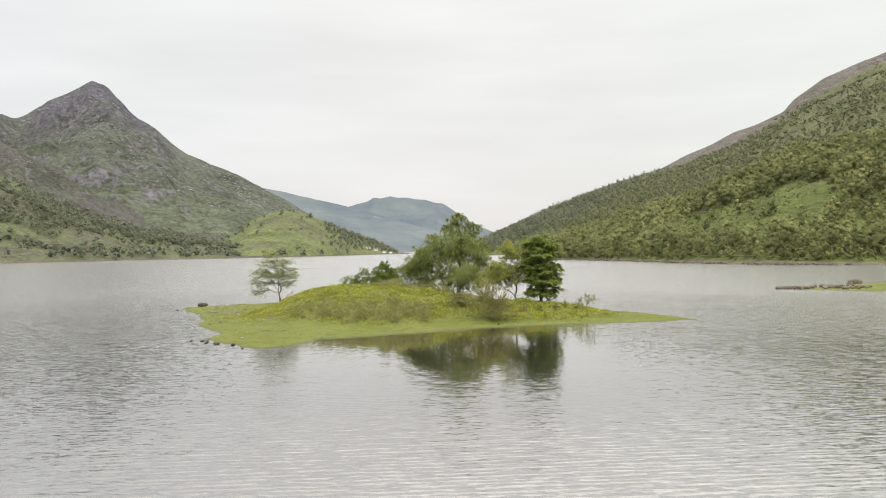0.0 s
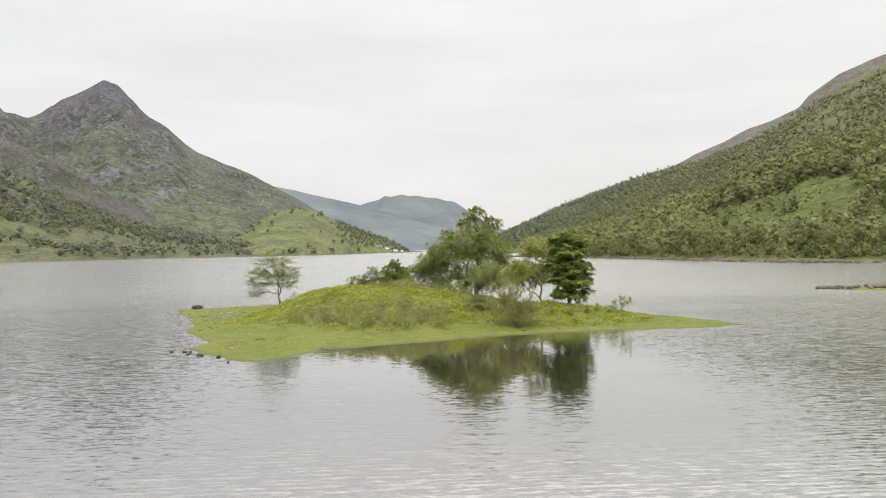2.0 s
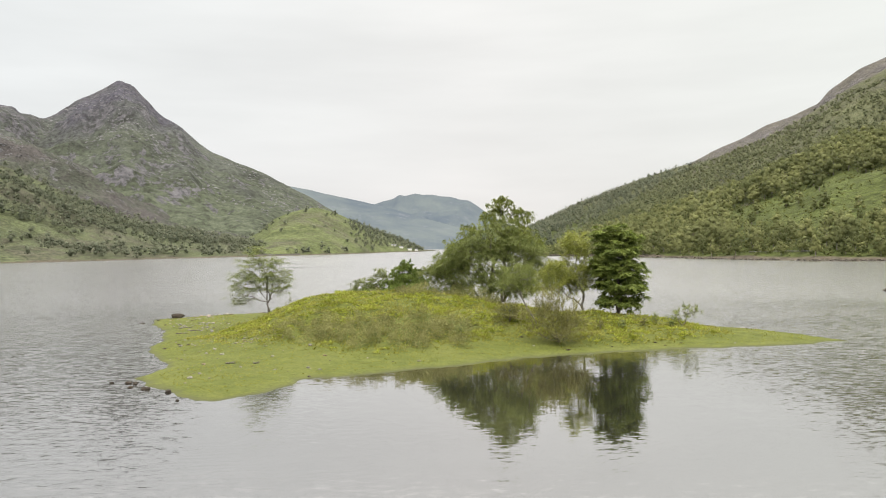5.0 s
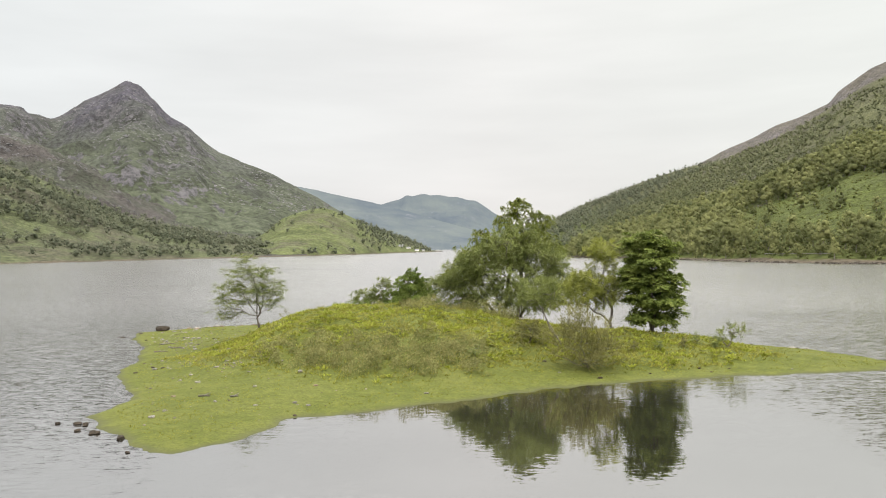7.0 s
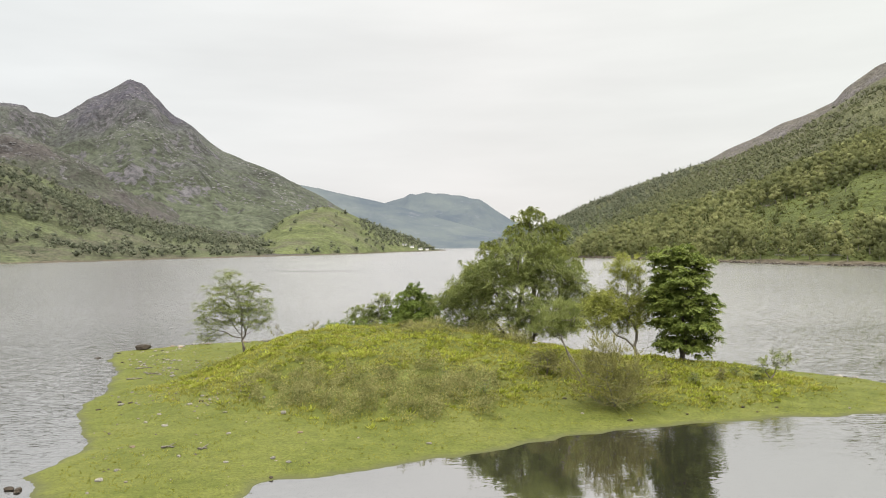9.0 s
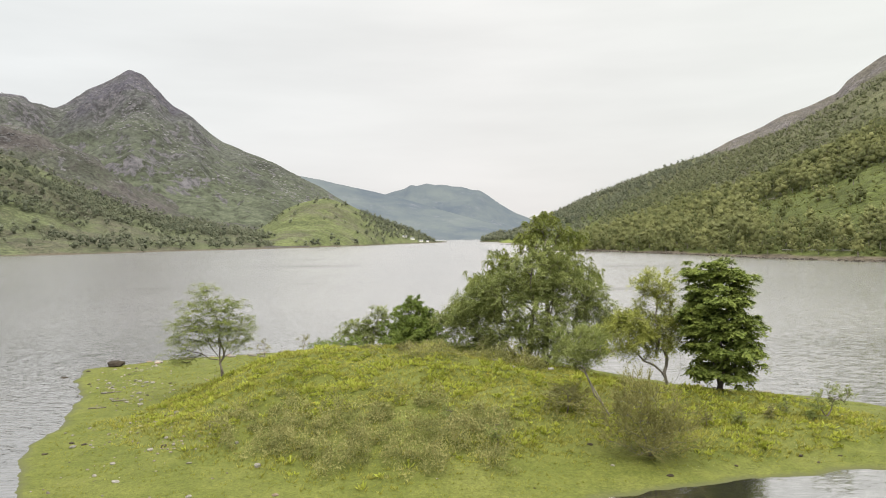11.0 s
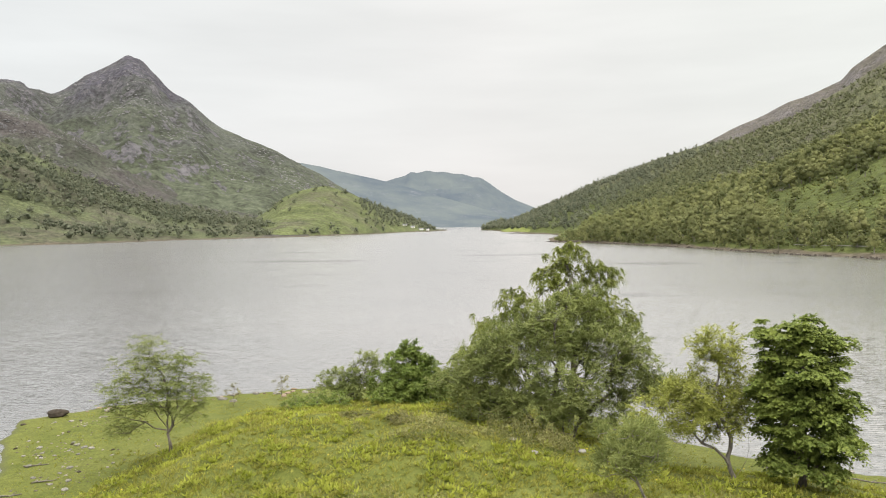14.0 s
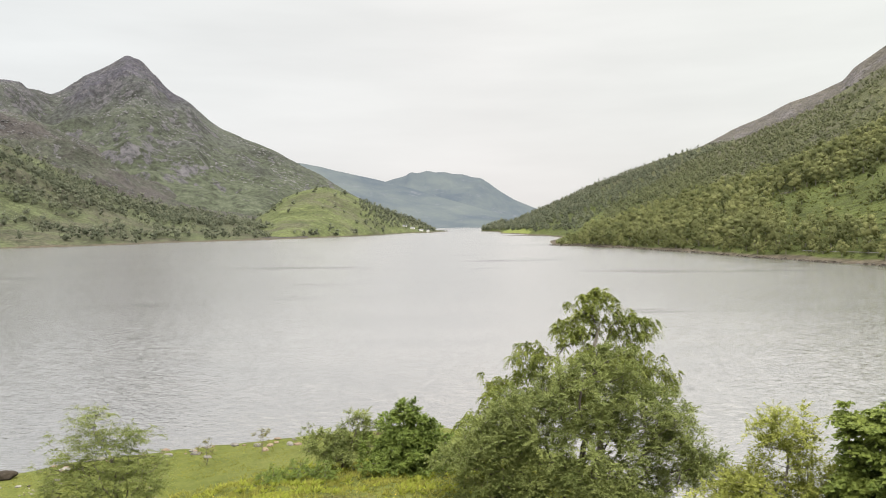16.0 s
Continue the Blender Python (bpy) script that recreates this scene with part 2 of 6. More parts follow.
    nt.links.new(face, tilt.inputs["Scale"])
    normal = vector("NORMALIZE", vector("ADD", vector("ADD", m.outputs[0], tilt.outputs[0]), (0.0, 0.0, 1.0)), (0, 0, 0))
    nt.links.new(normal, bsdf.inputs["Normal"])
    ruff = ramp(nt, math_node(nt, "MULTIPLY", ln.outputs["Value"], 0.2), [(0.10, (0.025, 0.025, 0.025)), (0.20, (0.10, 0.10, 0.10)), (0.28, (0.15, 0.15, 0.15)), (0.4, (0.16, 0.16, 0.16)), (1.0, (0.20, 0.20, 0.20))])
    nt.links.new(ruff, bsdf.inputs["Roughness"])
    # share of the added gloss, raised away from the island to brighten the loch
    open_loch = math_node(nt, "ADD", 0.54, math_node(nt, "MULTIPLY", ramp(nt, math_node(nt, "MULTIPLY", ln.outputs["Value"], 0.05), [(0.09, (0, 0, 0)), (0.3, (1, 1, 1))]), 0.17))
    # extra mirror gloss, added to brighten the water beyond its own reflection
    gl = nt.nodes.new("ShaderNodeBsdfGlossy")
    gl.inputs["Color"].default_value = (0.925, 0.905, 0.905, 1)
    nt.links.new(ruff, gl.inputs["Roughness"])
    nt.links.new(normal, gl.inputs["Normal"])
    ms = nt.nodes.new("ShaderNodeMixShader")
    # the added gloss shows at a slant and not from straight above
    slant = nt.nodes.new("ShaderNodeLayerWeight")
    slant.inputs["Blend"].default_value = 0.5
    # less of it on wave faces and cat's paws, which darkens them
    nt.links.new(math_node(nt, "MULTIPLY", ramp(nt, slant.outputs["Facing"], [(0.15, (0.1, 0.1, 0.1)), (0.58, (1, 1, 1))]), math_node(nt, "SUBTRACT", math_node(nt, "SUBTRACT", math_node(nt, "SUBTRACT", open_loch, math_node(nt, "MULTIPLY", cats_paw, 0.22)), math_node(nt, "MULTIPLY", lee.outputs[0], 0.15)), math_node(nt, "MULTIPLY", face, 0.30))), ms.inputs[0])
    nt.links.new(bsdf.outputs[0], ms.inputs[1])
    nt.links.new(gl.outputs[0], ms.inputs[2])
    nt.links.new(ms.outputs[0], nt.nodes["Material Output"].inputs[0])
    return mat


def hill_material(name, grass_a, grass_b, heath, rock, scale, rock_amount, rock_scale, heath_mid=0.5, dark=0.5, relief=1.0, low=None, zone=(0, 1)):
    """Hillside: grass and heath in patches, dark runnels, crags and scree."""
    mat, nt, bsdf = nodes_of(name)
    big = noise_node(nt, scale, 7, 0.62)
    mid = noise_node(nt, scale * 5, 6, 0.66)
    fine = noise_node(nt, scale * 26, 6, 0.7)
    c = ramp(nt, mid, [(0.34, grass_a), (0.66, grass_b)])
    hm = ramp(nt, math_node(nt, "ADD", math_node(nt, "MULTIPLY", big, 0.55), math_node(nt, "MULTIPLY", mid, 0.45)), [(heath_mid - 0.04, (0, 0, 0)), (heath_mid + 0.05, (1, 1, 1))])
    c = mix(nt, hm, c, heath)
    if low:
        # the vegetation changes with height above the loch
        gp = nt.nodes.new("ShaderNodeNewGeometry")
        hz = nt.nodes.new("ShaderNodeSeparateXYZ")
        nt.links.new(gp.outputs["Position"], hz.inputs[0])
        mr = nt.nodes.new("ShaderNodeMapRange")
        mr.inputs[1].default_value, mr.inputs[2].default_value = zone
        mr.inputs[3].default_value, mr.inputs[4].default_value = 1.0, 0.0
        nt.links.new(math_node(nt, "ADD", hz.outputs["Z"], math_node(nt, "MULTIPLY", math_node(nt, "SUBTRACT", big, 0.5), 2.0 * (zone[1] - zone[0]))), mr.inputs[0])
        c = mix(nt, mr.outputs[0], c, mix(nt, mid, tuple(0.75 * q for q in low), tuple(1.25 * q for q in low)))
    # dark wet hollows and deep heather
    hol = ramp(nt, noise_node(nt, scale * 2.6, 7, 0.68, (1, 1, 0.4)), [(0.36, (dark, dark, dark)), (0.52, (1, 1, 1)), (0.75, (1.12, 1.12, 1.12))])
    c = mix(nt, 1.0, c, hol, "MULTIPLY")
    # stony strip along the water
    gw = nt.nodes.new("ShaderNodeNewGeometry")
    wz = nt.nodes.new("ShaderNodeSeparateXYZ")
    nt.links.new(gw.outputs["Position"], wz.inputs[0])
    wr = nt.nodes.new("ShaderNodeMapRange")
    wr.inputs[1].default_value, wr.inputs[2].default_value = 0.8, 1.5
    wr.inputs[3].default_value, wr.inputs[4].default_value = 1.0, 0.0
    nt.links.new(math_node(nt, "ADD", wz.outputs["Z"], math_node(nt, "MULTIPLY", math_node(nt, "SUBTRACT", noise_node(nt, 0.03, 4), 0.5), 3.0)), wr.inputs[0])
    c = mix(nt, wr.outputs[0], c, (0.085, 0.072, 0.054))
    # crags in broken bands
    crag = noise_node(nt, rock_scale * 0.16, 4, 0.55)
    grit = noise_node(nt, rock_scale, 8, 0.75, (1, 1, 0.6))
    g = nt.nodes.new("ShaderNodeNewGeometry")
    sp = nt.nodes.new("ShaderNodeSeparateXYZ")
    nt.links.new(g.outputs["Normal"], sp.inputs[0])
    steep = math_node(nt, "SUBTRACT", 1.0, sp.outputs["Z"])
    rv = math_node(nt, "ADD", math_node(nt, "ADD", math_node(nt, "MULTIPLY", grit, 0.95), math_node(nt, "ADD", math_node(nt, "MULTIPLY", crag, 0.42), 0.15)), math_node(nt, "SUBTRACT", math_node(nt, "MULTIPLY", steep, 0.2), 0.17))
    rm = ramp(nt, rv, [(rock_amount, (0, 0, 0)), (rock_amount + 0.035, (1, 1, 1))])
    c = mix(nt, rm, c, mix(nt, grit, rock, tuple(0.55 * q for q in rock)))
    c = mix(nt, 1.0, c, ramp(nt, fine, [(0.36, (0.52, 0.52, 0.52)), (0.5, (1.0, 1.0, 1.0)), (0.64, (1.4, 1.4, 1.4))]), "MULTIPLY")
    nt.links.new(c, bsdf.inputs["Base Color"])
    bsdf.inputs["Roughness"].default_value = 0.95
    bsdf.inputs["Specular IOR Level"].default_value = 0.1
    bump(nt, bsdf, math_node(nt, "ADD", math_node(nt, "ADD", mid, math_node(nt, "MULTIPLY", fine, 0.12)), math_node(nt, "MULTIPLY", math_node(nt, "MULTIPLY", grit, rm), 0.5)), 0.55, 0.12 * relief / scale)
    return mat


def turf_material():
    mat, nt, bsdf = nodes_of("island_turf")
    big = noise_node(nt, 0.16, 5, 0.6)
    mid = noise_node(nt, 1.1, 5, 0.6)
    fine = noise_node(nt, 6, 5, 0.72)
    c = ramp(nt, mid, [(0.3, (0.062, 0.075, 0.014)), (0.7, (0.101, 0.112, 0.026))])
    c = mix(nt, ramp(nt, big, [(0.45, (0, 0, 0)), (0.62, (0.5, 0.5, 0.5))]), c, (0.112, 0.118, 0.034))
    bare = ramp(nt, noise_node(nt, 3.4, 6, 0.75), [(0.61, (0, 0, 0)), (0.68, (1, 1, 1))])
    c = mix(nt, math_node(nt, "MULTIPLY", bare, 0.5), c, (0.115, 0.10, 0.045))
    c = mix(nt, 0.8, c, ramp(nt, fine, [(0.34, (0.5, 0.54, 0.4)), (0.5, (0.98, 0.98, 0.95)), (0.66, (1.2, 1.2, 1.15))]), "MULTIPLY")
    c = mix(nt, 1.0, c, ramp(nt, noise_node(nt, 19, 4, 0.7), [(0.36, (0.62, 0.64, 0.5)), (0.5, (1.0, 1.0, 0.96)), (0.64, (1.3, 1.28, 1.2))]), "MULTIPLY")
    # wet peaty rim at the waterline
    g = nt.nodes.new("ShaderNodeNewGeometry")
    sp = nt.nodes.new("ShaderNodeSeparateXYZ")
    nt.links.new(g.outputs["Position"], sp.inputs[0])
    rim = nt.nodes.new("ShaderNodeMapRange")
    rim.inputs[1].default_value, rim.inputs[2].default_value = 0.02, 0.10
    rim.inputs[3].default_value, rim.inputs[4].default_value = 1.0, 0.0
    nt.links.new(math_node(nt, "ADD", sp.outputs["Z"], math_node(nt, "MULTIPLY", math_node(nt, "SUBTRACT", mid, 0.5), 0.12)), rim.inputs[0])
    c = mix(nt, rim.outputs[0], c, (0.07, 0.075, 0.03))
    nt.links.new(c, bsdf.inputs["Base Color"])
    bsdf.inputs["Roughness"].default_value = 0.9
    bsdf.inputs["Specular IOR Level"].default_value = 0.15
    bump(nt, bsdf, math_node(nt, "ADD", mid, math_node(nt, "MULTIPLY", fine, 0.3)), 0.7, 0.12)
    return mat


M_WATER = water_material()
M_TURF = turf_material()
M_STONE = stone_material("grey_stone", (0.12, 0.11, 0.10), (0.30, 0.28, 0.25))
M_DARKSTONE = stone_material("dark_wet_stone", (0.022, 0.017, 0.012), (0.068, 0.053, 0.038), 0.04)
M_BROWNSTONE = stone_material("brown_stone", (0.05, 0.04, 0.028), (0.125, 0.1, 0.072), 0.1)
M_PALESTONE = stone_material("pale_stone", (0.13, 0.122, 0.108), (0.27, 0.256, 0.232))
M_REDSTONE = stone_material("rusty_stone", (0.15, 0.105, 0.075), (0.30, 0.225, 0.165))
M_COBBLE = leaf_material("grey_cobble", (0.08, 0.072, 0.06), (0.25, 0.236, 0.21), 0.0, 0.8, 3.0, 0.8)
M_BARK = bark_material("grey_bark", (0.055, 0.045, 0.035), (0.17, 0.145, 0.12))
M_PALEBARK = bark_material("pale_bark", (0.09, 0.078, 0.06), (0.27, 0.245, 0.21))
M_DEADWOOD = bark_material("bleached_wood", (0.06, 0.052, 0.042), (0.16, 0.142, 0.12))
M_WILLOW = leaf_material("willow_leaf", (0.114, 0.146, 0.044), (0.240, 0.284, 0.094), 0.38, 0.6, 0.8, 0.35)
M_BIRCH = leaf_material("birch_leaf", (0.120, 0.155, 0.034), (0.270, 0.314, 0.079), 0.35, 0.6, 0.8, 0.35)
M_SYC = leaf_material("sycamore_leaf", (0.080, 0.118, 0.024), (0.196, 0.248, 0.056), 0.3, 0.55, 0.9, 0.35)
M_HAZEL = leaf_material("alder_leaf", (0.084, 0.126, 0.026), (0.205, 0.276, 0.062), 0.3, 0.55, 1.1, 0.35)
M_ROWAN = leaf_material("rowan_leaf", (0.112, 0.145, 0.042), (0.228, 0.272, 0.085), 0.4, 0.6, 0.9, 0.35)
M_YWILLOW = leaf_material("yellow_willow_leaf", (0.169, 0.195, 0.041), (0.326, 0.362, 0.089), 0.38, 0.6, 0.8, 0.35)
M_OLIVE = leaf_material("olive_broom_leaf", (0.121, 0.124, 0.044), (0.233, 0.235, 0.088), 0.3, 0.7, 0.9, 0.35)
M_HEATHER = leaf_material("heather", (0.110, 0.122, 0.040), (0.272, 0.276, 0.108), 0.25, 0.7, 0.7, 0.35)
M_BRACKEN = leaf_material("bracken", (0.170, 0.208, 0.026), (0.345, 0.388, 0.064), 0.45, 0.6, 0.5, 0.4)
M_GRASS = leaf_material("grass_blade", (0.150, 0.164, 0.028), (0.308, 0.312, 0.070), 0.45, 0.6, 0.4, 0.4)
M_CROPPED = leaf_material("cropped_grass", (0.128, 0.142, 0.021), (0.245, 0.254, 0.048), 0.45, 0.6, 0.4, 0.4)
M_WOOD_NEAR = leaf_material("hillside_leaf", (0.116, 0.137, 0.051), (0.250, 0.274, 0.108), 0.50, 0.7, 0.03, 0.12, 2.4, True)
# far and upper leaves, paler and bluer: haze put into their colour
M_WOOD_FAR = leaf_material("hazy_far_leaf", (0.120, 0.142, 0.096), (0.196, 0.222, 0.148), 0.50, 0.7, 0.02, 0.12, 2.4, True)
M_WOOD_UP = leaf_material("hazy_scrub_leaf", (0.112, 0.132, 0.069), (0.208, 0.232, 0.120), 0.50, 0.7, 0.02, 0.12, 2.4, True)
M_FERN = leaf_material("far_bracken", (0.085, 0.098, 0.026), (0.145, 0.162, 0.044), 0.35, 0.7, 0.12, 0.5, 2.2, True)
M_HILL_R = hill_material("bracken_hillside", (0.062, 0.066, 0.033), (0.092, 0.098, 0.046), (0.072, 0.070, 0.048), (0.132, 0.119, 0.113), 0.010, 0.82, 0.03, 0.52, 0.75, 1.0, (0.060, 0.073, 0.021), (35, 75))
M_HILL_RB = hill_material("heather_ridge", (0.083, 0.076, 0.065), (0.104, 0.097, 0.081), (0.086, 0.079, 0.075), (0.151, 0.140, 0.137), 0.005, 0.74, 0.02, 0.5, 0.8)
# blue raised in the colours of these four slopes to stand for haze
M_PEAK = hill_material("rocky_mountain", (0.056, 0.057, 0.061), (0.075, 0.075, 0.077), (0.060, 0.057, 0.070), (0.125, 0.121, 0.130), 0.0030, 0.752, 0.035, 0.50, 0.62, 0.9, (0.062, 0.071, 0.048), (180, 480))
M_HILL_L = hill_material("heath_shoulder", (0.047, 0.050, 0.041), (0.066, 0.071, 0.052), (0.058, 0.053, 0.051), (0.140, 0.136, 0.142), 0.006, 0.765, 0.05, 0.48, 0.6)
M_LOW_L = hill_material("green_slope", (0.060, 0.068, 0.038), (0.094, 0.110, 0.053), (0.067, 0.066, 0.045), (0.114, 0.108, 0.118), 0.010, 0.86, 0.03, 0.50, 0.6)
M_KNOLL = hill_material("green_knoll", (0.070, 0.084, 0.034), (0.108, 0.125, 0.051), (0.077, 0.077, 0.048), (0.120, 0.114, 0.112), 0.008, 0.86, 0.03, 0.54, 0.7)
M_BED = plain_material("lake_bed", (0.06, 0.055, 0.045), 0.9)
M_WHITE = plain_material("white_render", (0.8, 0.79, 0.76), 0.6, 0.05)
M_STEEL = plain_material("galvanised_steel", (0.22, 0.215, 0.19), 0.5, 0.1)
M_MEADOW = hill_material("hay_meadow", (0.112, 0.139, 0.034), (0.154, 0.176, 0.049), (0.128, 0.135, 0.045), (0.150, 0.150, 0.135), 0.02, 1.3, 0.05, 0.62, 0.85)
M_SLATE = plain_material("grey_slate", (0.16, 0.165, 0.18), 0.6)
M_PANE = plain_material("dark_window_pane", (0.03, 0.035, 0.04), 0.15)
M_CRAG = stone_material("pale_crag", (0.125, 0.121, 0.128), (0.215, 0.210, 0.218), 0.1)
M_SHINGLE = stone_material("shore_shingle", (0.055, 0.045, 0.035), (0.15, 0.128, 0.10))


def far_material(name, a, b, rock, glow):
    """Far range, a backdrop: pale in moist air, the haze put in as glow."""
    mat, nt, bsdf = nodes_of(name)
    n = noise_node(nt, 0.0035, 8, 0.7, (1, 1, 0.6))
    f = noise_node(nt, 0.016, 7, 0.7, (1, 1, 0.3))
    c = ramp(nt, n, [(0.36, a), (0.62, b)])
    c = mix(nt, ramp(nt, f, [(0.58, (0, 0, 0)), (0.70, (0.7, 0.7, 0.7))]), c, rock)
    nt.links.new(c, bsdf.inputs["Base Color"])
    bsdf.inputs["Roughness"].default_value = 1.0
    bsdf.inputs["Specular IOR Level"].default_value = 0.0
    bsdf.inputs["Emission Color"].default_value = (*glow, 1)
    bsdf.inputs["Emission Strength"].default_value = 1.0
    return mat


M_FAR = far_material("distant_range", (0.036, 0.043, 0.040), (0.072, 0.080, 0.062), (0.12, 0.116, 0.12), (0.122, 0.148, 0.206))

# ---------------------------------------------------------------- tools for building


def mesh_np(name, verts, faces, smooth=False):
    """A mesh from an array of vertices and an array of faces of one size."""
    me = bpy.data.meshes.new(name)
    verts = np.asarray(verts, np.float32)
    faces = np.asarray(faces, np.int32)
    k = faces.shape[1]
    me.vertices.add(len(verts))
    me.vertices.foreach_set("co", verts.ravel())
    me.loops.add(faces.size)
    me.loops.foreach_set("vertex_index", faces.ravel())
    me.polygons.add(len(faces))
    me.polygons.foreach_set("loop_start", np.arange(0, faces.size, k, dtype=np.int32))
    me.polygons.foreach_set("use_smooth", np.full(len(faces), smooth))
    me.update(calc_edges=True)
    return me


def crown_normals(me, normals, shade=None):
    if shade is not None:
        at = me.attributes.new("tree_shade", "FLOAT", "POINT")
        at.data.foreach_set("value", np.asarray(shade, np.float32))
    at = me.attributes.new("crown_normal", "FLOAT_VECTOR", "POINT")
    at.data.foreach_set("vector", np.asarray(normals, np.float32).ravel())
    return me


def part(name, data, material, parent=None, label=""):
    """Links a mesh or a bmesh as one mesh object, under a thing or a part."""
    if isinstance(data, bmesh.types.BMesh):
        me = bpy.data.meshes.new(name)
        data.to_mesh(me)
        data.free()
        data = me
    if not data.materials:
        data.materials.append(material)
    ob = new(name, data)
    if parent:
        ob.parent = parent
    return tagged(ob, label)


def thing(name, place, label, category, group="", kind=""):
    ob = new(name)
    ob.location = place
    return tagged(ob, label, category, group, kind)


def hash2(ix, iy, seed):
    h = (ix.astype(np.int64) * 374761393 + iy.astype(np.int64) * 668265263 + seed * 69069) & 0xFFFFFFFF
    h = ((h ^ (h >> 13)) * 1274126177) & 0xFFFFFFFF
    return ((h ^ (h >> 16)) & 0xFFFF) / 65535.0


def vnoise(x, y, seed=0):
    ix, iy = np.floor(x), np.floor(y)
    fx, fy = x - ix, y - iy
    fx, fy = fx * fx * (3 - 2 * fx), fy * fy * (3 - 2 * fy)
    a, b = hash2(ix, iy, seed), hash2(ix + 1, iy, seed)
    c, d = hash2(ix, iy + 1, seed), hash2(ix + 1, iy + 1, seed)
    return (a * (1 - fx) + b * fx) * (1 - fy) + (c * (1 - fx) + d * fx) * fy


def fbm(x, y, octaves=5, seed=0, ridged=False):
    x, y = np.asarray(x, float), np.asarray(y, float)
    s, amp, tot = np.zeros(np.broadcast(x, y).shape), 1.0, 0.0
    for o in range(octaves):
        n = vnoise(x * 2 ** o + 17.3 * o, y * 2 ** o + 9.1 * o, seed + o)
        if ridged:
            n = 1 - abs(2 * n - 1)
        s, tot, amp = s + amp * n, tot + amp, amp * 0.5
    return s / tot


def smooth_step(a, b, x):
    t = np.clip((x - a) / (b - a), 0, 1)
    return t * t * (3 - 2 * t)


# ---------------------------------------------------------------- water and bed
def disc(radius, z, n=96):
    a = np.linspace(0, 2 * math.pi, n, endpoint=False)
    v = np.c_[radius * np.cos(a), radius * np.sin(a), np.full(n, z)]
    v = np.r_[v, [[0, 0, z]]]
    f = np.c_[np.arange(n), (np.arange(n) + 1) % n, np.full(n, n)]
    return mesh_np("disc", v, f)


bed = part("ground", disc(4950, -7.0), M_BED)
tagged(bed, "dark silty bed under the loch", "lake bed", kind="structure")
water = part("water", disc(4940, 0.0), M_WATER)
tagged(water, "grey loch water with fine wind ripples", "water", kind="structure")

# ---------------------------------------------------------------- hills
EYE = (0.0, -29.0, 14.5)      # the hills are laid out by bearing and distance from here


def bearing(x, y):
    dx, dy = np.asarray(x) - EYE[0], np.asarray(y) - EYE[1]
    return np.degrees(np.arctan2(dx, dy)), np.hypot(dx, dy)


def spot(az, r):
    return EYE[0] + r * np.sin(np.radians(az)), EYE[1] + r * np.cos(np.radians(az))


class Hill:
    """A ridge by bearing: shore distance, crest distance and crest elevation in degrees along it."""

    def __init__(self, rows, power=1.1, rough=0.1, cell=120.0, fine=0.0, seed=1, ridged=False, smooth=0.35, taper=0.0):
        self.taper = taper
        self.rows, self.power, self.rough, self.cell, self.fine, self.seed, self.ridged = np.array(rows, float), power, rough, cell, fine, seed, ridged
        g = np.arange(self.rows[0, 0], self.rows[-1, 0] + 0.01, 0.05)
        cols = []
        for k in (1, 2, 3):
            c = np.interp(g, self.rows[:, 0], self.rows[:, k])
            w = max(1, int(smooth / 0.05))
            ker = np.hanning(2 * w + 3)
            ker /= ker.sum()
            cols.append(np.convolve(np.pad(c, w + 1, mode="edge"), ker, "valid"))
        self.g, self.cols = g, cols

    def at(self, az, s):
        r0, r1, el = (np.interp(az, self.g, c) for c in self.cols)
        r0 = r0 * (1 + 0.012 * (fbm(az * 1.4, az * 0, 4, self.seed + 50) - 0.5))
        r = r0 + s * (r1 - r0)
        h = EYE[2] + r1 * np.tan(np.radians(el))
        x, y = spot(az, r)
        up = np.clip(s, 0, 1) ** self.power
        z = h * np.where(s <= 1, up, 2 - s)
        n = fbm(x / self.cell, y / self.cell, 6, self.seed, self.ridged) - (0.62 if self.ridged else 0.5)
        env = np.clip(s * 3, 0, 1) * (1 - 0.75 * smooth_step(0.75, 1.0, s) * (s <= 1.0) - 0.75 * (s > 1.0))
        z = z + n * self.rough * np.maximum(h, 12) * env
        if self.fine:
            z = z + (fbm(x / 14.0, y / 14.0, 3, self.seed + 9) - 0.5) * self.fine * np.clip(s * 6, 0, 1)
        if self.taper:
            low = smooth_step(0.0, self.taper, az - self.g[0])
            z = z * low - 0.9 * (1 - low)
        z = np.where(s < 0, -8 + 8 * np.clip(1 + s / 0.06, 0, 1), z + 0.5)
        return x, y, z

    def height(self, x, y):
        az, r = bearing(x, y)
        r0, r1, _ = (np.interp(az, self.g, c) for c in self.cols)
        r0 = r0 * (1 + 0.012 * (fbm(az * 1.4, az * 0, 4, self.seed + 50) - 0.5))
        s = (r - r0) / (r1 - r0)
        return self.at(az, s)[2], s

    def build(self, name, material, label, naz, nr, tail=1.45):
        az = np.linspace(self.g[0], self.g[-1], naz)
        s = np.r_[-0.06, -0.02, 0.0, np.linspace(0, 1, nr)[1:] ** 1.3, np.linspace(1, tail, 12)[1:]]
        A, S = np.meshgrid(az, s, indexing="ij")
        x, y, z = self.at(A, S)
        v = np.stack([x, y, z], -1).reshape(-1, 3)
        m = len(s)
        i, j = np.meshgrid(np.arange(naz - 1), np.arange(m - 1), indexing="ij")
        a = (i * m + j).ravel()
        f = np.c_[a, a + m, a + m + 1, a + 1][:, ::-1]
        ob = part(name, mesh_np(name, v, f, True), material)
        tagged(ob, label, "hill", kind="structure")
        return ob


